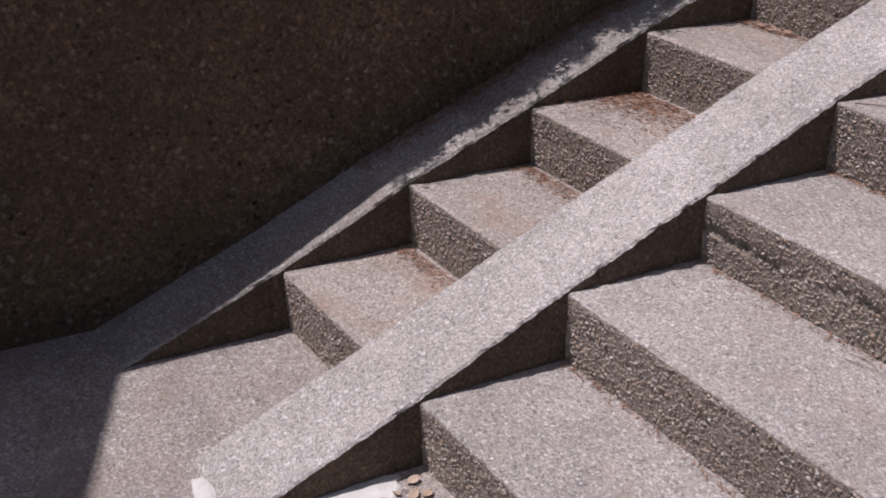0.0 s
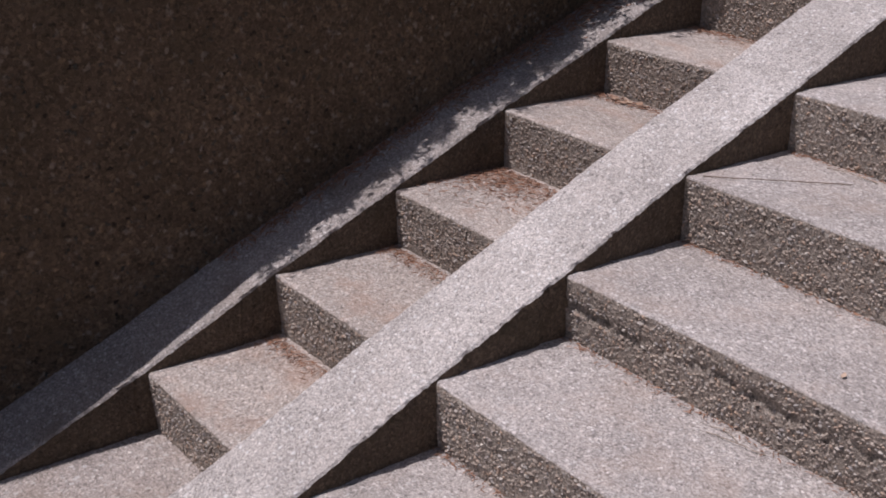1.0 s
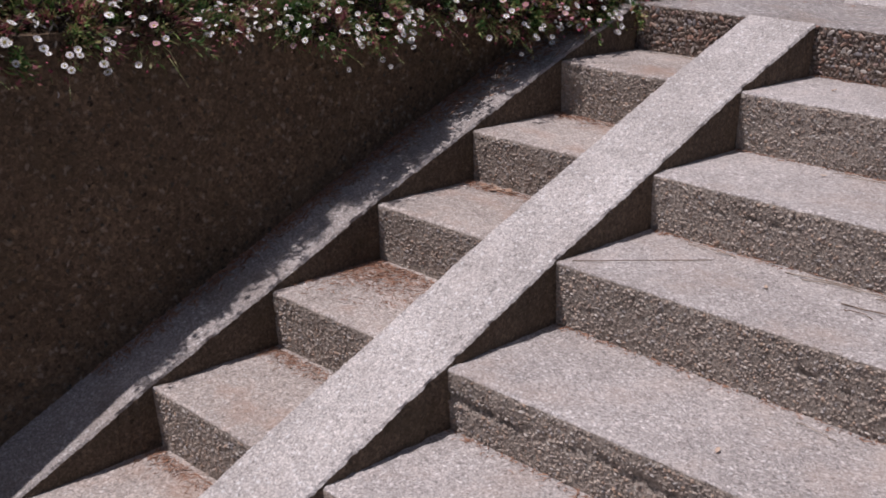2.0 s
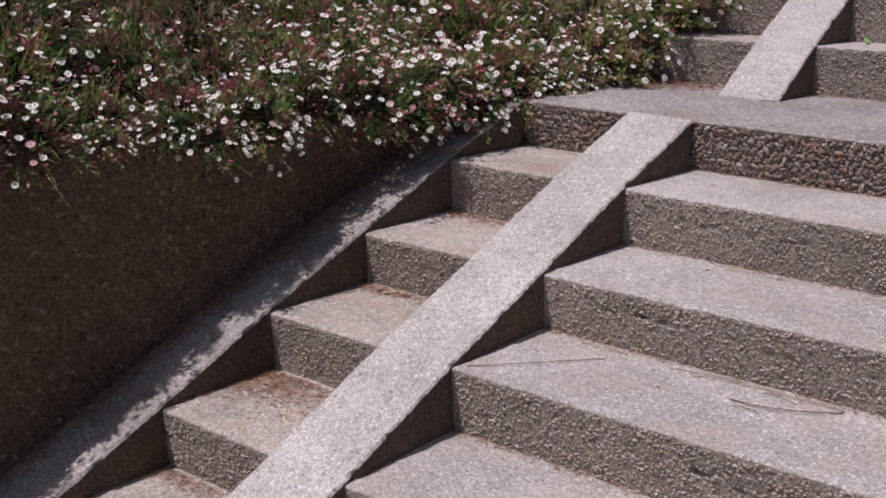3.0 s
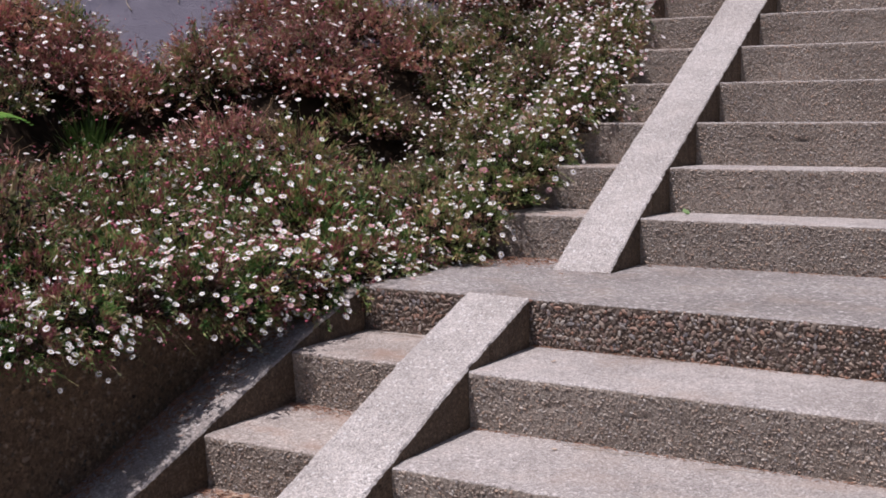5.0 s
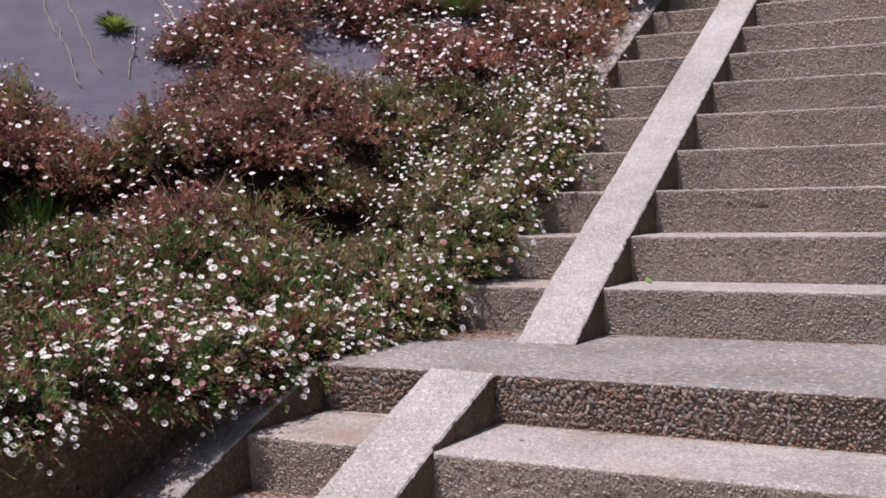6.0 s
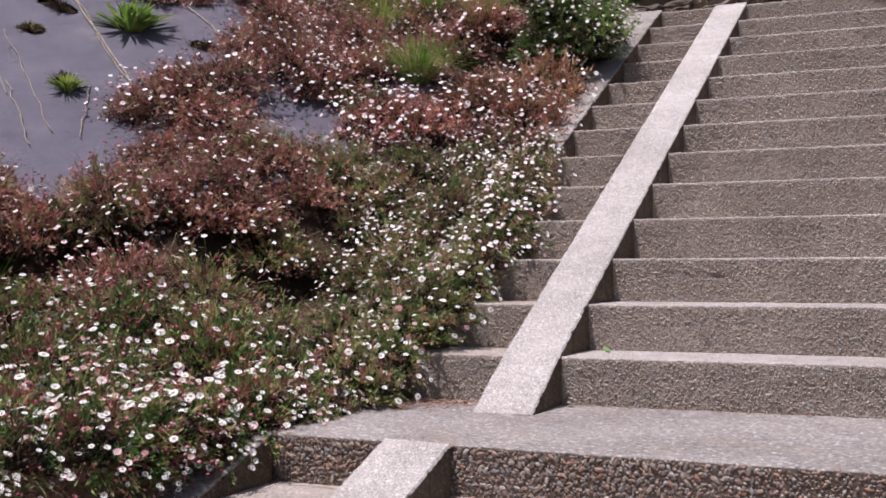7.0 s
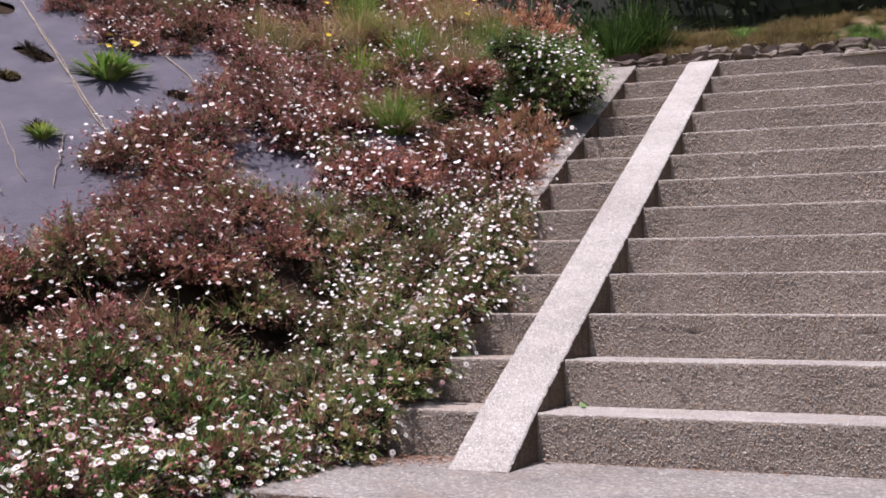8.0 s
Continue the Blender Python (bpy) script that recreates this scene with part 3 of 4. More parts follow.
prng = np.random.default_rng(77)


def plant(kind, x, y, z, size=1.0, turn=None):
    """Sets one bush of a kind; the first of each pattern is the original."""
    pattern = BUSHES[kind][prng.integers(len(BUSHES[kind]))]
    angle = prng.uniform(0, 360) if turn is None else turn
    m = pose(x, y, z, prng.normal(0, 6), prng.normal(0, 6), angle) @ Matrix.Diagonal((size, size, size * prng.uniform(0.85, 1.15), 1))
    if pattern.name in used:
        copy_thing(pattern, m)
    else:
        used.add(pattern.name)
        pattern.matrix_basis = m


def bare(x, y):
    """Where no daisies grow: the covered patches and the hollow with the fern."""
    sheet = x < -2.42 + 0.1 * math.sin(3 * y) and 3.02 + 1.3 * max(0.0, x + 2.65) < y < 5.15 + 0.1 * math.sin(4 * x)
    gap = ((x + 2.02) / 0.42) ** 2 + ((y - 4.42) / 0.38) ** 2 < 1
    hollow = ((x + 2.1) / 0.5) ** 2 + ((y - 1.85) / 0.36) ** 2 < 1
    pit = ((x + 1.48) / 0.26) ** 2 + ((y - 3.3) / 0.28) ** 2 < 1
    shade = ((x + 2.42) / 0.3) ** 2 + ((y - 2.62) / 0.28) ** 2 < 1
    low = -2.2 < x < -1.75 and FERN_SIGHT(x, y)
    corner = ((x + 1.0) / 0.5) ** 2 + ((y - 6.15) / 0.6) ** 2 < 1
    return sheet or gap or hollow or pit or shade or low or corner


def FERN_SIGHT(x, y):
    """The low growth in front of the fern."""
    return -2.3 < x < -1.35 and abs(y - 1.55 + 0.6 * (x + 2.1)) < 0.34


# along the wall's top
for k in range(13):
    y = 0.12 + 0.215 * k
    plant("hang", WALL_X - 0.06 - 0.05 * smooth(0.9, 0.5, y) + 0.08 * smooth(0.9, 1.7, y) + prng.normal(0, 0.02), y, WALL_TOP - 0.02, prng.uniform(0.78, 1.05) * (0.8 + 0.38 * smooth(0.5, 1.7, y)), prng.normal(0, 20))
for y, drop, size in ((1.0, 0.06, 0.85), (1.2, 0.08, 0.8), (2.45, 0.04, 0.85), (2.66, 0.03, 0.9), (2.84, 0.02, 0.8), (1.75, 0.06, 0.85), (2.05, 0.07, 0.85), (2.3, 0.08, 0.85), (2.56, 0.06, 0.9)):
    plant("hang", WALL_X + (0.02 if y < 1.5 else 0.09 if y < 2.4 else 0.11), y, WALL_TOP - drop, size, prng.normal(0, 15))
# beside and over the lower steps of the upper flight
for k in range(12):
    y = 2.9 + 0.175 * k
    x = -0.72 + 0.09 * math.sin(math.pi * k / 11) + prng.normal(0, 0.02)
    plant("edge" if k < 5 else "verge", x, y, LOW_Z[6] + 0.567 * max(0, y - 2.92) + 0.03, prng.uniform(0.8, 1.05), prng.normal(0, 25))
for k in range(10):
    y = 3.0 + 0.2 * k
    plant(("edge" if k < 3 else "verge") if k % 3 else "mixed", -0.93 + prng.normal(0, 0.03), y, LOW_Z[6] + 0.567 * max(0, y - 2.92) + 0.03, prng.uniform(0.8, 1.0))
# the slope
for j in range(34):
    for i in range(22):
        x = -1.08 - 0.285 * i + prng.uniform(-0.09, 0.09)
        y = 0.15 + 0.265 * j + (0.13 if i % 2 else 0) + prng.uniform(-0.09, 0.09)
        spread = (1.36 - x) / (y + 0.62)
        if bare(x, y) or spread > (2.7 if y < 2.3 else 1.7 if y < 3.2 else 1.27) or x < (-3.3 if y < 2.3 else -4.6) or y > 7.9 or (y > 7.0 and x > -1.9):
            continue
        d = -0.95 - x
        wander = 0.3 * noise.noise((x * 1.3, y * 1.3, 7.7))
        pick = prng.random()
        if y < 1.3 and x < -1.3 and pick < 0.35:
            kind = "mixed"
        elif y < 2.92 + wander * 0.5 and x > -2.2 + wander:
            kind = "lush" if pick < 0.85 or x > -1.9 else "red"
        elif x > -1.4 + wander * 0.5 and y < 4.7:
            kind = "verge" if pick < 0.72 else "mixed"
        elif y > 4.7 and x > -1.75:
            kind = "russet" if pick < 0.3 else "pink" if pick < 0.75 else "mixed"
        elif y > 4.9:
            kind = "pink" if pick < 0.6 else "red"
        else:
            kind = "red" if pick < 0.6 else "mixed" if pick < 0.9 else "lush"
        if d > 0.3 and (y < 2.9 or y > 5.4) and prng.random() < 0.13:
            continue
        plant(kind, x, y, bank_z(x, y) - 0.02, (0.55 if FERN_SIGHT(x, y) else 1.0) * prng.uniform(0.64, 1.06 if kind in ("lush", "verge") else 1.28))
for k in range(5):
    y = 4.95 + 0.17 * k
    plant("russet" if k % 3 == 1 else "pink", -0.94 + prng.normal(0, 0.03), y, LOW_Z[6] + 0.567 * (y - 2.92) + 0.01, prng.uniform(0.8, 0.98))
# the rounded bush by the top of the curb
for k in range(15):
    a, out = k * 2.4, 0.13 + 0.13 * (k % 2)
    plant("round", -0.98 + out * math.cos(a), 6.02 + out * math.sin(a), bank_z(-1.15, 6.0) + 0.13 * (k % 4), 0.85 if k % 4 == 3 else 0.98)
for k, (x, y) in enumerate(((-3.3, 2.72), (-3.05, 2.75), (-2.9, 2.92), (-2.8, 2.76), (-2.6, 2.92), (-2.4, 3.08), (-2.2, 3.25), (-2.0, 3.38), (-1.8, 3.46), (-1.6, 3.55))):
    plant("mixed" if k % 4 == 1 else "red", x, y, bank_z(x, y) - 0.03, prng.uniform(0.9, 1.1) * (0.7 if x < -2.95 else 1.0))
for x, y in ((-1.42, 4.05), (-1.36, 4.3), (-1.4, 4.6), (-1.25, 4.15)):
    plant("verge", x, y, bank_z(x, y) - 0.02, prng.uniform(0.8, 0.95))
for x, y in ((-1.3, 1.15), (-1.42, 1.35), (-1.58, 1.2), (-1.42, 1.62), (-1.3, 1.85), (-1.5, 1.85), (-1.45, 2.1), (-1.66, 2.05), (-1.3, 2.3), (-1.56, 2.35), (-1.75, 1.05)):
    plant("lush" if x > -1.5 or y > 1.3 else "mixed", x, y, bank_z(x, y) - 0.01, prng.uniform(0.72, 0.92) if x > -1.5 else 0.55)
for k, (x, y) in enumerate(((-1.6, 4.62), (-1.62, 4.35), (-1.58, 4.08), (-1.8, 3.9), (-2.02, 3.88), (-1.75, 4.82), (-2.0, 4.92))):
    plant(("pink", "mixed", "verge", "red")[k % 4], x, y, bank_z(x, y) - 0.01, prng.uniform(0.8, 1.0))
# between the two open stretches of the weed sheet
for x, y, s in ((-2.7, 4.05, 1.2), (-2.6, 4.35, 1.25), (-2.62, 4.65, 1.1), (-2.82, 3.9, 0.9), (-2.88, 4.3, 0.75), (-2.45, 3.75, 0.9), (-2.45, 4.15, 1.0), (-2.4, 4.85, 1.0), (-2.55, 5.0, 1.1), (-2.2, 5.0, 0.95), (-2.0, 5.1, 0.95), (-2.8, 4.9, 0.8)):
    plant("red", x, y, bank_z(x, y) - 0.02, s)
for y, size in ((0.72, 0.5), (0.9, 0.55)):
    plant("hang", WALL_X, y, WALL_TOP - 0.03, size, prng.normal(0, 15))


def tuft(name, label, category, seed, leaf, blades, length, width, spread, flowers=0, group=""):
    """A tuft of long arching blades, with yellow flowers on stalks where it has any."""
    rng = np.random.default_rng(seed)
    root = tagged(new(name), label, category, group)
    v, f = [], []
    for _ in range(blades):
        a, out, h = rng.uniform(0, 6.283), rng.uniform(0.15, 1) * spread, length * rng.uniform(0.5, 1)
        foot = rng.uniform(-0.12, 0.22) * spread
        pts = [np.array((math.cos(a) * (out * t + foot), math.sin(a) * (out * t + foot), h * (t - 0.55 * t * t * out / max(spread, 0.01)))) for t in (0, 0.35, 0.7, 1.0)]
        side = np.array((-math.sin(a), math.cos(a), 0)) * width / 2
        b = len(v)
        for p, w in zip(pts, (0.7, 1.0, 0.8, 0.05)):
            v += [p - side * w, p + side * w]
        f += [(b + 2 * k, b + 2 * k + 1, b + 2 * k + 3, b + 2 * k + 2) for k in range(3)]
    tagged(part("foliage", raw(v, f), leaf, root), kind="stuff")
    for _ in range(flowers):
        o = new("flower", WEED_FLOWER)
        o.parent = root
        a = rng.uniform(0, 6.283)
        o.matrix_basis = Matrix.LocRotScale((math.cos(a) * spread * 0.6, math.sin(a) * spread * 0.6, length * rng.uniform(0.75, 1.05)), Vector((rng.normal(0.2, 0.3), rng.normal(-0.4, 0.3), 1)).to_track_quat("Z", "Y"), (1.05, 1.05, 1.05))
    return root


def settle(ob, x, y, size=1.0, turn=0.0, sink=0.0):
    ob.matrix_basis = pose(x, y, bank_z(x, y) + 0.02 - sink, 0, 0, turn) @ Matrix.Diagonal((size, size, size, 1))
    return ob


settle(tuft("dandelion", "green dandelion with yellow flowers on the weed sheet", "weed", 3, GRASS_LEAF, 170, 0.24, 0.022, 0.27, 8, "weeds"), -3.52, 4.62, 1.15)
settle(tuft("grass_tuft", "small green grass tuft growing through the weed sheet", "weed", 4, GRASS_LEAF, 200, 0.15, 0.009, 0.15, 0, "weeds"), -3.28, 3.86)
settle(tuft("grass_tuft", "withered tuft in a slit of the weed sheet", "weed", 5, DRY_LEAF, 60, 0.08, 0.007, 0.12, 0, "weeds"), -4.0, 4.24)
settle(tuft("grass_clump", "bright green grass clump among reddish daisies", "grass", 6, GRASS_LEAF, 420, 0.44, 0.0045, 0.46, 0, "grasses"), -1.62, 5.1)
settle(tuft("grass_clump", "tall green grass above the daisies", "grass", 7, GRASS_LEAF, 300, 0.5, 0.005, 0.3, 3, "grasses"), -2.55, 6.35)
settle(tuft("grass_clump", "tall dry grass above the daisies", "grass", 8, DRY_LEAF, 260, 0.55, 0.006, 0.35, 0, "grasses"), -3.1, 5.75)
settle(tuft("grass_clump", "tall dry grass above the daisies", "grass", 9, DRY_LEAF, 220, 0.5, 0.006, 0.35, 3, "grasses"), -2.1, 6.8)
for k in range(26):
    x, y = -1.5 - 0.11 * k + prng.normal(0, 0.1), 6.35 + prng.uniform(-0.4, 1.0) - 0.02 * k
    settle(tuft("grass_clump", "tall yellowing grass with yellow flowers above the daisies", "grass", 100 + k, (DRY_LEAF, GRASS_LEAF, DRY_LEAF)[k % 3], 220, prng.uniform(0.4, 0.65), 0.006, 0.42, 2 if k % 2 else 0, "grasses"), x, y)
settle(tuft("grass_clump", "dark green strap leaves in the shaded bed", "grass", 12, STRAP_LEAF, 130, 0.42, 0.014, 0.3, 0, "grasses"), -2.5, 2.62)


def fern(x, y):
    root = tagged(new("fern"), "bright green fern arching out of the shaded hollow", "fern")
    rng = np.random.default_rng(31)
    for k, (turn, length, lift) in enumerate(((48, 0.4, 0.44), (85, 0.4, 0.46), (8, 0.4, 0.4), (-50, 0.44, 0.3), (110, 0.46, 0.38), (160, 0.36, 0.3))):
        v, f = [], []
        a = radians(turn)
        way, side = np.array((math.cos(a), math.sin(a), 0)), np.array((-math.sin(a), math.cos(a), 0))
        n = 26
        spine = [way * length * t + np.array((0, 0, lift * (1.6 * t - 1.1 * t * t))) for t in np.linspace(0, 1, n)]
        for i, p in enumerate(spine[2:], 2):
            w = 0.12 * math.sin(math.pi * min(1, 0.18 + 0.82 * i / n)) + 0.006
            for sg in (-1, 1):
                tip = p + side * sg * w + way * w * 0.35 + np.array((0, 0, -0.15 * w))
                b = len(v)
                v += [p - way * 0.007, p + way * 0.007, (p + tip) / 2 + way * 0.012, (p + tip) / 2 - way * 0.010, tip]
                f += [(b, b + 1, b + 2, b + 3), (b + 3, b + 2, b + 4)]
        for p, q in zip(spine, spine[1:]):
            b = len(v)
            v += [p - side * 0.002, p + side * 0.002, q + side * 0.002, q - side * 0.002]
            f.append((b, b + 1, b + 2, b + 3))
        part("frond", raw(v, f), FERN_LEAF, root)
    root.matrix_basis = pose(x, y, bank_z(x, y) + 0.16) @ Matrix.Diagonal((0.9, 0.9, 1.1, 1))
    return root


fern(-2.1, 1.57)
WITHERED = leaf_material("withered_blade", (0.0, (0.02, 0.016, 0.012)), (0.6, (0.06, 0.045, 0.032)), (1.0, (0.16, 0.12, 0.08)))
for k, (x, y) in enumerate(((-4.13, 4.57), (-4.22, 4.6), (-4.04, 4.54), (-3.02, 4.76), (-2.97, 4.74), (-3.4, 3.93), (-4.02, 4.22))):
    settle(tuft("withered_tuft", "dark withered tuft in a slit of the weed sheet", "weed", 130 + k, WITHERED, 70, 0.09, 0.006, 0.12, 0, "weeds"), x, y)


# ---- weed sheet ----
sheet = Nodes("weed_sheet_fabric", 0.62, 0.35)
weave = sheet.node("ShaderNodeTexWave", Scale=160, Distortion=1.5)
sheet.link(sheet.place, weave.inputs["Vector"])
dust = sheet.ramp(sheet.noise(3.5, 6), (0.3, (0.105, 0.098, 0.132)), (0.6, (0.14, 0.13, 0.168)), (0.8, (0.2, 0.182, 0.2)))
sheet.bump(weave.outputs["Fac"], 0.0006)
sheet.bump(sheet.noise(5, 4), 0.02)
SHEET = sheet.colour(sheet.mix(0.12, dust, weave.outputs["Color"], "MULTIPLY"))
SLITS = [(-4.13, 4.57, 0.17, 0.06), (-4.0, 4.24, 0.1, 0.06), (-3.02, 4.76, 0.11, 0.06), (-3.38, 3.9, 0.06, 0.05), (-3.6, 4.7, 0.12, 0.08), (-4.9, 4.9, 0.15, 0.1)]


def sheet_mesh(x0, x1, y0, y1, step):
    nx, ny = int((x1 - x0) / step), int((y1 - y0) / step)
    v, f = [], []
    for j in range(ny + 1):
        for i in range(nx + 1):
            x, y = x0 + i * step, y0 + j * step
            rim = min(x1 - x, y - y0, y1 - y)
            wave = -0.09 * (1 - smooth(0.0, 0.16, rim)) + 0.012 * noise.noise((x * 2.2, y * 4.5, 3.0)) + 0.004 * noise.noise((x * 9, y * 9, 1.0))
            for a, b, r, s in SLITS:
                e = ((x - a) / r) ** 2 + ((y - b) / s) ** 2
                if 0.4 < e < 1.8:
                    k = (1 + 0.25 * noise.noise((math.atan2(y - b, x - a) * 1.5, a, 0))) / math.sqrt(e)
                    x, y = a + (x - a) * k, b + (y - b) * k
            v.append((x, y, bank_z(x, y) + 0.035 + wave))
    for j in range(ny):
        for i in range(nx):
            x, y = x0 + (i + 0.5) * step, y0 + (j + 0.5) * step
            if y < 3.02 + 0.85 * max(0.0, x + 2.65) or any(((x - a) / r) ** 2 + ((y - b) / s) ** 2 < 1 for a, b, r, s in SLITS):
                continue
            a = j * (nx + 1) + i
            f.append((a, a + 1, a + nx + 2, a + nx + 1))
    return raw(v, f)


cover = part("weed_sheet", sheet_mesh(-6.0, -1.4, 3.02, 5.45, 0.026), SHEET)
thick = cover.modifiers.new("thickness", "SOLIDIFY")
thick.thickness = 0.003
tagged(cover, "grey-violet weed sheet with slits pinned over the slope", "weed sheet")


def cord(points, radius, sides=5):
    """A thin round strand through points."""
    pts = [np.array(p) for p in points]
    v, f = [], []
    for i, p in enumerate(pts):
        d = pts[min(i + 1, len(pts) - 1)] - pts[max(i - 1, 0)]
        a = np.cross(d, (0.3, 0.2, 1.0))
        a /= np.linalg.norm(a) + 1e-9
        b = np.cross(d, a)
        b /= np.linalg.norm(b) + 1e-9
        for k in range(sides):
            t = 2 * math.pi * k / sides
            v.append(p + (a * math.cos(t) + b * math.sin(t)) * radius)
    for i in range(len(pts) - 1):
        for k in range(sides):
            n = (k + 1) % sides
            f.append((i * sides + k, i * sides + n, (i + 1) * sides + n, (i + 1) * sides + k))
    f += [tuple(range(sides - 1, -1, -1)), tuple((len(pts) - 1) * sides + k for k in range(sides))]
    return raw(v, f)


straw = Nodes("dry_straw", 0.8, 0.2)
STRAW = straw.colour(straw.ramp(straw.noise(40), (0.3, (0.24, 0.19, 0.15)), (0.7, (0.44, 0.38, 0.32))))


def lay(name, label, category, ends, radius, wobble, seed, group=""):
    """A strand that lies on the slope between two places."""
    rng = np.random.default_rng(seed)
    (xa, ya), (xb, yb) = ends
    pts = []
    for t in np.linspace(0, 1, 26):
        sway = wobble * 2.2 * noise.noise((t * 5, seed * 3.1, 0)) + rng.normal(0, wobble * 0.15)
        x, y = xa + (xb - xa) * t + sway, ya + (yb - ya) * t + sway
        pts.append((x, y, bank_z(x, y) + 0.052))
    return tagged(part(name, cord(pts, radius), STRAW), label, category, group)


lay("sheet_seam", "ravelled pale seam along the weed sheet", "seam", ((-4.84, 5.08), (-3.0, 4.1)), 0.006, 0.006, 1)
lay("sheet_seam", "ravelled pale seam along the weed sheet", "seam", ((-4.83, 5.08), (-2.98, 4.1)), 0.004, 0.016, 3)
lay("sheet_seam", "ravelled pale edge of the weed sheet", "seam", ((-3.45, 5.12), (-2.85, 4.85)), 0.006, 0.01, 2)
for k, e in enumerate((((-4.1, 4.1), (-3.0, 3.5)), ((-3.2, 3.95), (-2.85, 3.55)), ((-3.6, 3.7), (-3.0, 3.35)), ((-2.4, 4.5), (-2.0, 4.2)), ((-4.5, 4.2), (-3.5, 3.6)))):
    lay("dry_straw", "thin dry straw lying on the weed sheet", "straw", e, 0.003, 0.008, 10 + k, "dry straws")


# ---- top of the stairs ----
def top_z(x, y):
    """Ground behind the topmost step: a level path, then a grassy rise."""
    return TOP_Z - 0.03 + 0.22 * smooth(7.95, 8.2, y) + 0.45 * max(0.0, y - 8.15) + 0.06 * noise.noise((x * 1.7, y * 1.7, 8.0)) * smooth(8.0, 8.4, y)


gx, gy = np.linspace(-3.0, 9, 70), np.linspace(7.3, 14, 60)
verts = [(x, y, top_z(x, y)) for y in gy for x in gx]
faces = [(j * 70 + i, j * 70 + i + 1, j * 70 + i + 71, j * 70 + i + 70) for j in range(59) for i in range(69)]
turf = Nodes("dry_turf", 0.95, 0.1)
TURF = turf.colour(turf.mix(turf.grey(turf.ramp(turf.noise(5, 5), (0.4, (0, 0, 0)), (0.62, (1, 1, 1)))), turf.ramp(turf.noise(40, 4), (0.3, (0.15, 0.105, 0.065)), (0.7, (0.3, 0.215, 0.14))), (0.13, 0.12, 0.06)))
tagged(part("ground_top", raw(verts, faces), TURF), "dry grassy rise above the top of the stairs", "ground", kind="structure")

rock = Nodes("grey_rock", 0.9, 0.2)
rock.bump(rock.noise(45, 5), 0.006)
oi = rock.node("ShaderNodeObjectInfo")
ROCK = rock.colour(rock.mix(1.0, rock.ramp(oi.outputs["Random"], (0.0, (0.12, 0.098, 0.085)), (0.6, (0.2, 0.168, 0.146)), (1.0, (0.36, 0.31, 0.275))), rock.ramp(rock.noise(16, 5), (0.3, (0.65, 0.65, 0.65)), (0.7, (1.3, 1.28, 1.25))), "MULTIPLY"))


def stone_mesh(seed):
    rng = np.random.default_rng(seed)
    bm = bmesh.new()
    bmesh.ops.create_cube(bm, size=1)
    bmesh.ops.subdivide_edges(bm, edges=bm.edges[:], cuts=3, use_grid_fill=True)
    for vert in bm.verts:
        vert.co *= 1 - 0.32 * max(0.0, vert.co.length - 0.5)
        vert.co += Vector(rng.normal(0, 0.022, 3)) + noise.noise_vector(vert.co * 2.1 + Vector((seed * 3.7, 0, 0))) * 0.2
    me = bpy.data.meshes.new("stone")
    bm.to_mesh(me)
    bm.free()
    me.materials.append(ROCK)
    return me


STONES = [stone_mesh(s) for s in range(6)]
srng = np.random.default_rng(9)
for row, (z, n) in enumerate(((TOP_Z + 0.05, 22), (TOP_Z + 0.13, 24), (TOP_Z + 0.205, 22), (TOP_Z + 0.275, 9))):
    x = -1.6 + 0.1 * row
    for k in range(n):
        w, h = srng.uniform(0.1, 0.26), srng.uniform(0.075, 0.105)
        o = new("stone", STONES[srng.integers(6)])
        o.matrix_basis = Matrix.LocRotScale((x + w / 2, 7.93 + 0.07 * row + srng.normal(0, 0.03) + 0.05 * x, z + srng.normal(0, 0.012) - 0.03 * (row > 2) * (x > 0.6)), Euler((srng.normal(0, 0.1), srng.normal(0, 0.13), srng.normal(0, 0.2))), (w, 0.22, h))
        tagged(o, "rough grey stone in a low dry-stone edging", "stone", "dry-stone edging")
        x += w + srng.uniform(-0.01, 0.04)
first = {}
for k in range(300):
    x, y = prng.uniform(-1.4, 3.2), 8.05 + 1.5 * prng.uniform(0, 1) ** 1.4
    green = noise.noise((x * 1.6, y * 1.6, 3.3)) > 0.3
    key = ("green" if green else "dry", int(prng.integers(2)))
    m = pose(x, y, top_z(x, y) - 0.01, 0, 0, prng.uniform(0, 360)) @ Matrix.Diagonal((*([prng.uniform(0.6, 1.2)] * 3), 1))
    if key in first:
        copy_thing(first[key], m)
    else:
        first[key] = tuft("grass_clump", "green grass clump on the rise" if green else "dry yellow grass clump on the rise", "grass", 60 + k, BUSH_LEAF if green else RISE_LEAF, 260, 0.16, 0.004, 0.18, 0, "grasses on the rise")
        first[key].matrix_basis = m
for k, (x, y) in enumerate(((-1.15, 8.5), (-0.85, 8.7), (-1.45, 8.6), (-1.1, 9.0), (-1.8, 8.7))):
    t = tuft("strap_leaf_plant", "dark green strap-leaved plant under the hedge", "plant", 90 + k, STRAP_LEAF, 260, 0.8, 0.011, 0.5, 0, "strap-leaved plants")
    t.matrix_basis = pose(x, y, top_z(x, y) - 0.02)


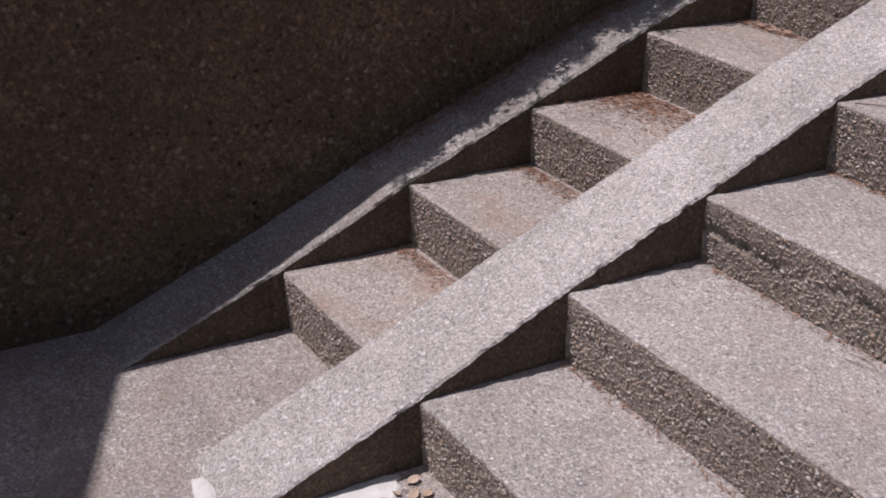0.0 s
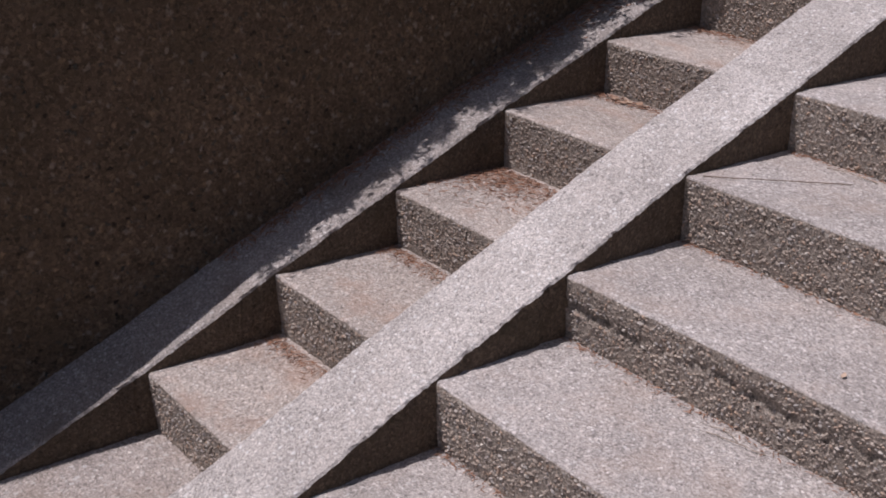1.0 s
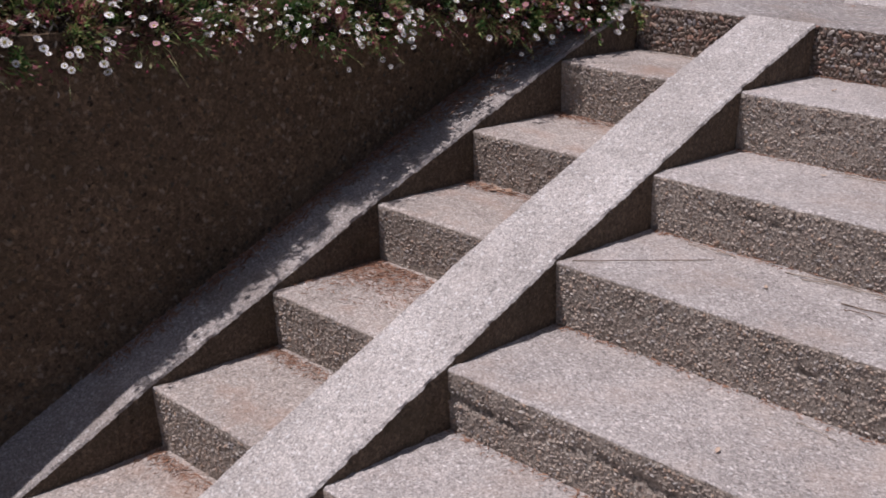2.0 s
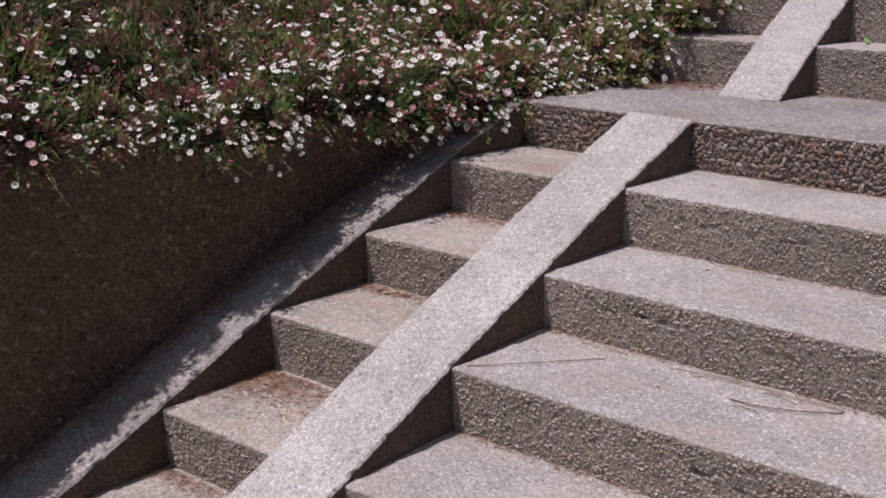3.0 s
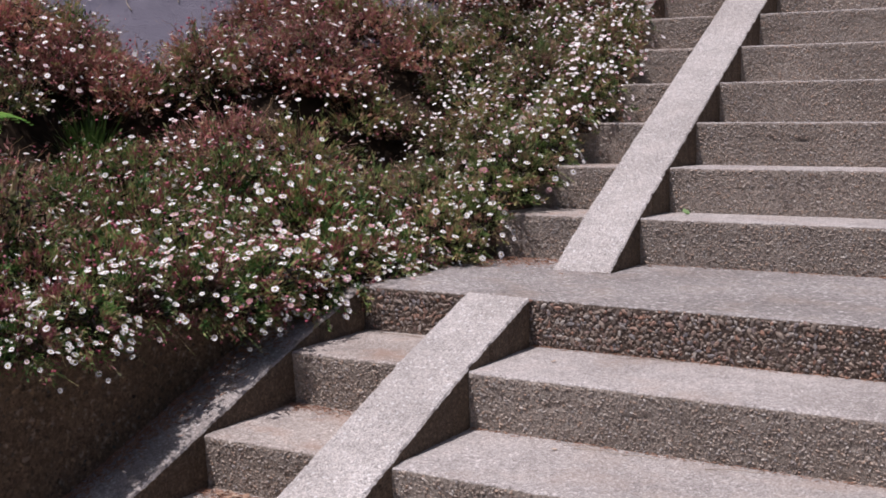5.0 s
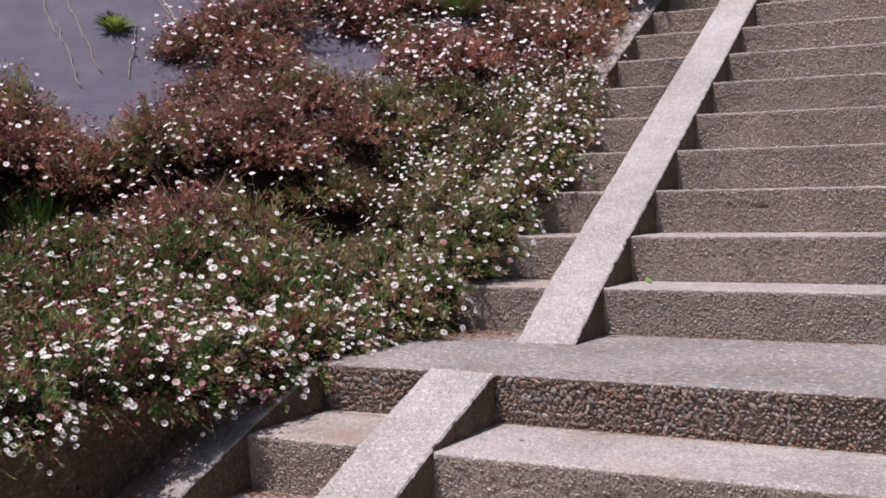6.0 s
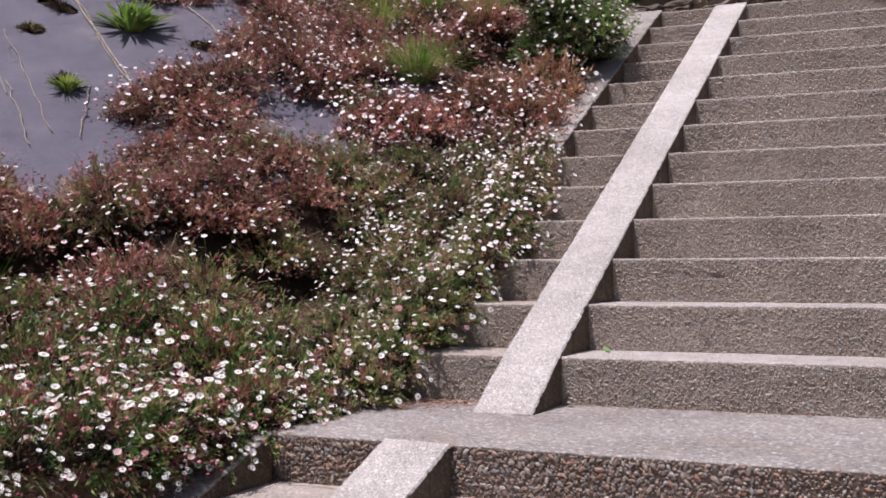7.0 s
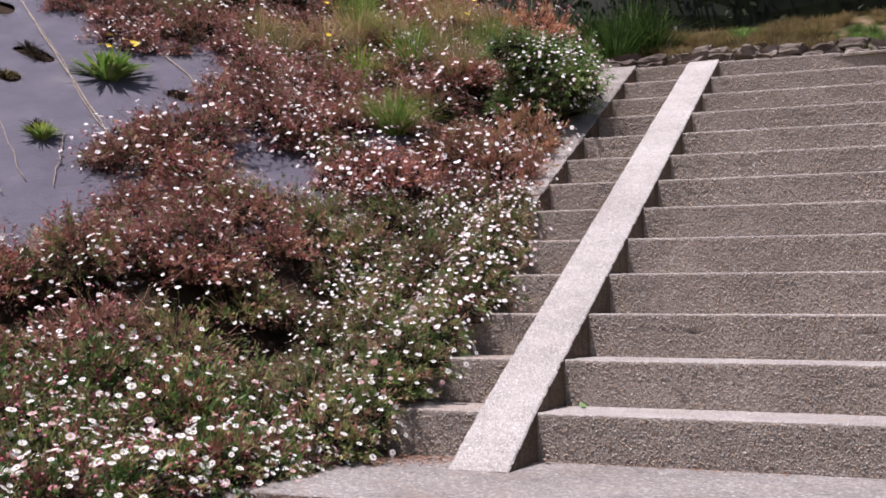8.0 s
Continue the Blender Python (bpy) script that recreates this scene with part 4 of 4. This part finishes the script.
def hedge(x0, x1, y0, y1, z0, z1, seed):
    """A dense dark hedge: a lumpy core and many leaves on its face."""
    rng = np.random.default_rng(seed)
    root = tagged(new("hedge"), "dense dark hedge above the grassy rise", "hedge")
    bm = bmesh.new()
    bmesh.ops.create_cube(bm, size=1, matrix=Matrix.LocRotScale(((x0 + x1) / 2, (y0 + y1) / 2, (z0 + z1) / 2), None, (x1 - x0, y1 - y0, z1 - z0)))
    bmesh.ops.subdivide_edges(bm, edges=bm.edges[:], cuts=14, use_grid_fill=True)
    for vert in bm.verts:
        vert.co += noise.noise_vector(vert.co * 0.9) * 0.35
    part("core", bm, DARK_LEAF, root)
    v, f = [], []
    for _ in range(9000):
        q = np.array((rng.uniform(x0, x1), y0 - rng.uniform(-0.1, 0.3), rng.uniform(z0, z1)))
        d = rng.normal(0, 1, 3)
        d *= 0.09 / np.linalg.norm(d)
        blade(v, f, q, q + d, 0.035, 0.01, rng)
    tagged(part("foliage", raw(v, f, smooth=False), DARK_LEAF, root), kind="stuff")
    return root


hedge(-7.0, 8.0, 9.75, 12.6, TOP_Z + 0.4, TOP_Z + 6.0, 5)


# ---- stones that stand out of the risers ----
pebble = Nodes("riser_pebbles", 0.75, 0.3)
pgeo = pebble.node("ShaderNodeNewGeometry")
pebble_tone = pebble.ramp(pgeo.outputs["Random Per Island"], (0.0, (0.24, 0.2, 0.175)), (0.25, (0.37, 0.315, 0.27)), (0.5, (0.45, 0.39, 0.345)), (0.7, (0.4, 0.29, 0.22)), (0.85, (0.3, 0.28, 0.275)), (1.0, (0.58, 0.53, 0.485)))
pebble.bump(pebble.noise(700, 2), 0.0006)
PEBBLE = pebble.colour(pebble.mix(1.0, pebble_tone, pebble.ramp(pebble.noise(3, 4), (0.3, (0.78, 0.78, 0.78)), (0.7, (1.15, 1.13, 1.1))), "MULTIPLY"))
front = Nodes("landing_front_pebbles", 0.75, 0.3)
fgeo = front.node("ShaderNodeNewGeometry")
front.bump(front.noise(500, 2), 0.0006)
FRONT_PEBBLE = front.colour(front.ramp(fgeo.outputs["Random Per Island"], (0.0, (0.12, 0.095, 0.08)), (0.3, (0.25, 0.2, 0.165)), (0.5, (0.34, 0.275, 0.225)), (0.65, (0.33, 0.19, 0.135)), (0.85, (0.2, 0.185, 0.185)), (1.0, (0.5, 0.45, 0.4))))
OCTA = np.array([(1, 0, 0), (-1, 0, 0), (0, 1, 0), (0, -1, 0), (0, 0, 1), (0, 0, -1)], float)
OCTA_F = np.array([(0, 2, 4), (2, 1, 4), (1, 3, 4), (3, 0, 4), (2, 0, 5), (1, 2, 5), (3, 1, 5), (0, 3, 5)])


def pebble_field(x0, x1, y, z0, z1, skew, pitch, seed, gap=0.18, row=None, flat=False):
    """Many small stones set in a riser between the heights z0 and z1, as one mesh."""
    rng = np.random.default_rng(seed)
    nx, nz = int((x1 - x0) / pitch), max(3, int((z1 - z0) / pitch))
    gx, gz = np.meshgrid(np.arange(nx), np.arange(nz))
    gx, gz = gx.ravel() + (gz.ravel() % 2) * 0.5, gz.ravel()
    keep = rng.random(len(gx)) > gap
    if row is not None:
        keep &= np.array([void_depth(x0 + a * pitch, 1 - b / nz, row) < 0.13 for a, b in zip(gx, gz)])
    gx, gz = gx[keep], gz[keep]
    n = len(gx)
    px = x0 + (gx + 0.5 + rng.uniform(-0.4, 0.4, n)) * pitch
    pz = z0 + (gz + 0.5 + rng.uniform(-0.4, 0.4, n)) * (z1 - z0) / nz
    py = y + skew * px + UNDER * (z1 - pz) / (z1 - z0 + 0.035) - rng.uniform(-0.0024, 0.0008, n)
    size = pitch * rng.uniform(0.3, 0.75, n)
    shape = OCTA[None] * np.stack([size * rng.uniform(0.9, 1.5, n), size * 0.75, size * rng.uniform(0.65, 1.0, n)], 1)[:, None, :]
    a = rng.uniform(-1.5, 1.5, n)[:, None] if flat else rng.uniform(-0.7, 0.7, n)[:, None]
    sx, sz = shape[..., 0] * np.cos(a) - shape[..., 2] * np.sin(a), shape[..., 0] * np.sin(a) + shape[..., 2] * np.cos(a)
    verts = np.stack([sx + px[:, None], shape[..., 1] + py[:, None], sz + pz[:, None]], -1).reshape(-1, 3)
    faces = (OCTA_F[None] + 6 * np.arange(n)[:, None, None]).reshape(-1, 3)
    return raw(verts, faces, smooth=not flat)


for k in range(6):
    low = LOW_Z[k - 1] if k else FLOOR_Z
    for x0, x1 in ((CURB_X, -RAMP_W), (0.0, 1.75)):
        tagged(part("aggregate", pebble_field(x0, x1, LOW_Y[k], low, LOW_Z[k] - 0.008, SKEW_LOW, 0.0082, 200 + k, 0.14, 3 if k == 2 and x1 > 1 else 21 + k, True), PEBBLE, lower), kind="stuff")
for k in range(13):
    low = UP_Z[k - 1] if k else LOW_Z[6]
    for x0, x1 in ((CURB_X, -RAMP_W), (0.0, 1.6)):
        tagged(part("aggregate", pebble_field(x0, x1, UP_Y[k], low, UP_Z[k] - 0.008, SKEW_UP, 0.0088 if k < 6 else 0.0115, 300 + k, 0.14, 60 + k, True), PEBBLE, upper), kind="stuff")
tagged(part("aggregate", pebble_field(-0.8, 1.7, LOW_Y[6] - 0.001, LOW_Z[5], LOW_Z[6] - 0.004, SKEW_LOW, 0.0115, 400, 0.06, flat=True), FRONT_PEBBLE, landing), kind="stuff")

# larger single stones of the landing's front
stone_tone = Nodes("landing_pebble", 0.7, 0.35)
so = stone_tone.node("ShaderNodeObjectInfo")
stone_tone.bump(stone_tone.noise(400, 3), 0.0008)
BIG_PEBBLE = stone_tone.colour(stone_tone.ramp(so.outputs["Random"], (0.0, (0.14, 0.115, 0.1)), (0.3, (0.27, 0.22, 0.185)), (0.5, (0.37, 0.3, 0.25)), (0.7, (0.34, 0.2, 0.145)), (0.88, (0.22, 0.205, 0.21)), (1.0, (0.5, 0.45, 0.4))))


def pebble_mesh(seed):
    rng = np.random.default_rng(seed)
    bm = bmesh.new()
    bmesh.ops.create_icosphere(bm, subdivisions=1, radius=1)
    for vert in bm.verts:
        vert.co += Vector(rng.normal(0, 0.16, 3))
    for face in bm.faces:
        face.smooth = False
    me = bpy.data.meshes.new("pebble")
    bm.to_mesh(me)
    bm.free()
    me.materials.append(BIG_PEBBLE)
    return me


PEBBLES = [pebble_mesh(s) for s in range(5)]
brng = np.random.default_rng(21)
count = 0
for i in range(75):
    for j in range(6):
        x = -0.6 + 0.0212 * i + brng.uniform(-0.006, 0.006) + 0.01 * (j % 2)
        if -RAMP_W - 0.01 < x < 0.01 or brng.random() < 0.15 or count >= 300:
            continue
        count += 1
        z = LOW_Z[5] + 0.02 + 0.023 * j + brng.uniform(-0.006, 0.006)
        o = new("pebble", PEBBLES[brng.integers(5)])
        o.parent = landing
        s = brng.uniform(0.006, 0.0105)
        o.matrix_basis = Matrix.LocRotScale((x, LOW_Y[6] + SKEW_LOW * x + UNDER * (LOW_Z[6] - z) / 0.156 - 0.002, z), Euler((0, brng.uniform(-1.6, 1.6), 0)), (s * brng.uniform(1.2, 1.75), s * 0.6, s * 0.75))

# ---- litter on the steps ----
leaf_litter = Nodes("dead_leaf", 0.8, 0.2)
lo = leaf_litter.node("ShaderNodeObjectInfo")
LITTER = leaf_litter.colour(leaf_litter.ramp(lo.outputs["Random"], (0.0, (0.44, 0.33, 0.25)), (0.5, (0.58, 0.46, 0.37)), (1.0, (0.38, 0.25, 0.18))))
green_leaf = Nodes("fallen_green_leaf", 0.6, 0.3)
GREEN_FALLEN = green_leaf.colour(green_leaf.ramp(green_leaf.noise(60), (0.3, (0.12, 0.2, 0.08)), (0.7, (0.2, 0.3, 0.12))))


def curled_leaf(seed, length):
    """A dry leaf with a keel and curled edges."""
    rng = np.random.default_rng(seed)
    v, f = [], []
    for i, t in enumerate(np.linspace(0, 1, 7)):
        w = length * 0.32 * math.sin(math.pi * (0.08 + 0.88 * t))
        lift = length * 0.2 * (t - 0.5) ** 2 + 0.002
        for s in (-1, -0.5, 0, 0.5, 1):
            v.append((length * (t - 0.5), w * s, lift + abs(s) ** 2 * length * 0.13 + rng.normal(0, length * 0.012)))
    for i in range(6):
        for j in range(4):
            a = i * 5 + j
            f.append((a, a + 1, a + 6, a + 5))
    return raw(v, f)


LEAVES = [curled_leaf(s, 0.045) for s in range(3)]
lrng = np.random.default_rng(14)


def drop_leaf(x, y, z, size, material, label):
    o = new("dead_leaf" if material is LITTER else "fallen_leaf", LEAVES[lrng.integers(3)].copy())
    o.data.materials.append(material)
    ob_shell = o.modifiers.new("thickness", "SOLIDIFY")
    ob_shell.thickness = 0.0008
    o.matrix_basis = pose(x, y, z, lrng.normal(0, 12), lrng.normal(0, 12), lrng.uniform(0, 360)) @ Matrix.Diagonal((size, size, size, 1))
    return tagged(o, label, "leaf", "fallen leaves")


for dx, dy in ((0, 0), (0.03, -0.012), (0.055, 0.004), (0.02, -0.03), (0.075, -0.01), (-0.02, -0.02)):
    drop_leaf(CURB_X + 0.1 + dx, LOW_Y[4] - 0.055 + dy, LOW_Z[3] + 0.003, lrng.uniform(0.45, 0.7), LITTER, "curled tan dead leaf on a narrow step")
for dx, dy in ((0, 0), (0.04, -0.02), (0.08, 0.0), (0.02, -0.05), (0.11, -0.03), (0.06, -0.07), (-0.02, -0.03), (0.09, -0.05), (0.05, 0.005), (0.13, -0.06), (0.1, -0.09), (0.03, -0.08)):
    drop_leaf(0.04 + dx, LOW_Y[0] - 0.03 + dy, FLOOR_Z + 0.004, lrng.uniform(0.35, 0.75), LITTER, "curled tan dead leaf at the foot of the steps")
drop_leaf(0.09, UP_Y[1] - 0.05, UP_Z[0] + 0.004, 1.0, GREEN_FALLEN, "small green leaf on a step")
drop_leaf(0.045, UP_Y[0] - 0.03, LOW_Z[6] + 0.006, 1.0, LITTER, "curled tan dead leaf on the landing")
for k, (x, dy, s) in enumerate(((0.42, -0.12, 3), (0.6, -0.2, 2), (0.3, -0.05, 4), (0.9, -0.1, 2), (0.16, -0.16, 5), (-0.4, -0.1, 4))):
    drop_leaf(x, LOW_Y[s + 1] + dy, LOW_Z[s] + 0.003, 0.35, LITTER, "tiny dead leaf scrap on a step")

twig = Nodes("brown_twig", 0.85, 0.2)
TWIG = twig.colour(twig.ramp(twig.noise(50), (0.3, (0.10, 0.07, 0.05)), (0.7, (0.24, 0.17, 0.12))))


def step_strand(name, label, k, xa, xb, off_a, off_b, radius, sag, material, seed, group):
    """A twig or straw that lies on tread k, by distances in front of the next riser."""
    rng = np.random.default_rng(seed)
    pts = []
    for t in np.linspace(0, 1, 14):
        x = xa + (xb - xa) * t
        y = LOW_Y[k + 1] + SKEW_LOW * x - (off_a + (off_b - off_a) * t) + sag * math.sin(math.pi * t) + rng.normal(0, 0.0015)
        pts.append((x, y, LOW_Z[k] + radius + 0.0015 + 0.004 * math.sin(math.pi * t)))
    return tagged(part(name, cord(pts, radius), material), label, "twig", group)


step_strand("twig", "thin curved brown twig on a step", 3, 0.58, 0.8, 0.12, 0.03, 0.0017, -0.035, TWIG, 1, "twigs")
step_strand("twig", "short brown twig lying across another on a step", 3, 0.6, 0.665, 0.15, 0.155, 0.0012, 0.004, TWIG, 3, "twigs")
step_strand("twig", "thin dark twig beside the ramp on a step", 3, 0.02, 0.24, 0.34, 0.08, 0.0012, -0.02, TWIG, 2, "twigs")
for i in range(26):
    k = int(lrng.integers(1, 6))
    x = lrng.uniform(0.05, 1.2) if i % 3 else lrng.uniform(-0.58, -0.3)
    step_strand("dry_needle", "dry brown needle on a step", k, x, x + lrng.uniform(0.05, 0.16), lrng.uniform(0.01, 0.05), lrng.uniform(0.008, 0.05), 0.0011, lrng.normal(0, 0.006), STRAW, 50 + i, "needles on the steps")
for i, (xa, xb, oa, ob) in enumerate(((0.4, 0.66, 0.03, 0.014), (0.45, 0.58, 0.045, 0.02), (0.62, 0.8, 0.03, 0.02))):
    step_strand("dry_straw", "long dry straw at the back of a step", 3, xa, xb, oa, ob, 0.0016, 0.006, STRAW, 90 + i, "needles on the steps")
needles_v, needles_f = [], []
for i in range(2600):
    k = [2, 2, 2, 2, 1, 3, 4, 0][i % 8]
    x = -0.61 + abs(lrng.normal(0, 0.17))
    if x > -0.26:
        continue
    y = LOW_Y[k + 1] + SKEW_LOW * x - abs(lrng.normal(0, 0.1 if k == 2 else 0.03)) - 0.004
    a = lrng.uniform(0, 6.283)
    d = np.array((math.cos(a), math.sin(a), 0)) * lrng.uniform(0.004, 0.016)
    p = np.array((x, y, LOW_Z[k] + 0.004))
    blade(needles_v, needles_f, p - d, p + d, 0.002, 0.001, lrng)
for i in range(2600):
    k = i % 7
    x = lrng.uniform(0.01, 1.5) ** 1.3 if k < 6 else lrng.uniform(-0.6, 0.9)
    if k < 6:
        y, z = LOW_Y[k + 1] + SKEW_LOW * x + UNDER * 0.8 - abs(lrng.normal(0, 0.014)) - 0.004, LOW_Z[k] + 0.004
    else:
        y, z = UP_Y[0] + SKEW_UP * x + UNDER * 0.8 - abs(lrng.normal(0, 0.03 if x > 0 else 0.16)) - 0.004, LOW_Z[6] + 0.004
    a = lrng.uniform(0, 6.283)
    d = np.array((math.cos(a), math.sin(a), 0)) * lrng.uniform(0.003, 0.012)
    p = np.array((x, y, z))
    blade(needles_v, needles_f, p - d, p + d, 0.0022, 0.001, lrng)
for i in range(1500):
    x = -0.72 + abs(lrng.normal(0, 0.22))
    y = UP_Y[0] + SKEW_UP * x - 0.01 - abs(lrng.normal(0, 0.13))
    if x > -0.24 or y < LOW_Y[6] + SKEW_LOW * x + 0.03:
        continue
    a = lrng.uniform(0, 6.283)
    d = np.array((math.cos(a), math.sin(a), 0)) * lrng.uniform(0.004, 0.014)
    p = np.array((x, y, LOW_Z[6] + 0.004))
    blade(needles_v, needles_f, p - d, p + d, 0.0026, 0.001, lrng)
for i in range(2600):
    y = 0.35 + 1.95 * lrng.random() ** 0.75
    x = WALL_X + abs(lrng.normal(0, 0.028 + 0.05 * smooth(1.0, 2.2, y)))
    k = max(j for j in range(6) if LOW_Y[j] <= y or j == 0)
    t = (y - LOW_Y[k]) / (LOW_Y[k + 1] - LOW_Y[k])
    z = LOW_Z[k] + (LOW_Z[k + 1] - LOW_Z[k]) * t + PROUD + 0.003
    if x > CURB_X - 0.02:
        continue
    a = lrng.uniform(0, 6.283)
    d = np.array((math.cos(a), math.sin(a), 0.45 * math.sin(a))) * lrng.uniform(0.005, 0.016)
    p = np.array((x, y + SKEW_LOW * x, z))
    blade(needles_v, needles_f, p - d, p + d, 0.0034, 0.002, lrng)
rust = Nodes("rusty_needles", 0.9, 0.1)
RUST = rust.colour(rust.ramp(rust.noise(60), (0.3, (0.2, 0.1, 0.065)), (0.7, (0.4, 0.24, 0.165))))
tagged(part("needle_litter", raw(needles_v, needles_f), RUST), "rusty-brown needle litter in the step corners", "litter", kind="stuff")

plaster = Nodes("white_plaster", 0.9, 0.15)
plaster.bump(plaster.noise(90, 4), 0.003)
PLASTER = plaster.colour(plaster.ramp(plaster.noise(18, 4), (0.3, (0.55, 0.53, 0.50)), (0.7, (0.80, 0.79, 0.77))))


def splash(x, y, rx, ry, seed):
    """A thin hardened spill with an uneven outline."""
    bm = bmesh.new()
    rings = []
    for r, z in ((1.0, 0.0), (0.93, 0.004), (0.5, 0.006)):
        ring = []
        for i in range(40):
            a = 2 * math.pi * i / 40
            q = r * (1 + 0.28 * noise.noise((math.cos(a) * 1.6 + seed, math.sin(a) * 1.6, 0)))
            ring.append(bm.verts.new((x + rx * q * math.cos(a), y + ry * q * math.sin(a), FLOOR_Z + 0.001 + z)))
        rings.append(ring)
    for a, b in zip(rings, rings[1:]):
        for i in range(40):
            bm.faces.new((a[i], a[(i + 1) % 40], b[(i + 1) % 40], b[i]))
    bm.faces.new(rings[-1])
    bm.faces.new(rings[0][::-1])
    return tagged(part("plaster_patch", bm, PLASTER), "hardened white plaster spill on the paving", "plaster patch", "plaster spills")


splash(0.03, -0.1, 0.045, 0.11, 1)
splash(-0.115, -0.365, 0.05, 0.022, 4)

# plain unseen wall added to shadow the paving, and the ground all round
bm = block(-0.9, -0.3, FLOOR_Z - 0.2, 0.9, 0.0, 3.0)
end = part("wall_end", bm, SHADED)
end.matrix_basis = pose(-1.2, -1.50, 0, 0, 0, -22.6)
tagged(end, "plain unseen wall added to shadow the paving", "wall", kind="structure")
tagged(part("ground", block(-150, -150, FLOOR_Z - 1.2, 150, 150, FLOOR_Z - 0.21), SOIL), "bare ground reaching to the horizon", "ground", kind="structure")
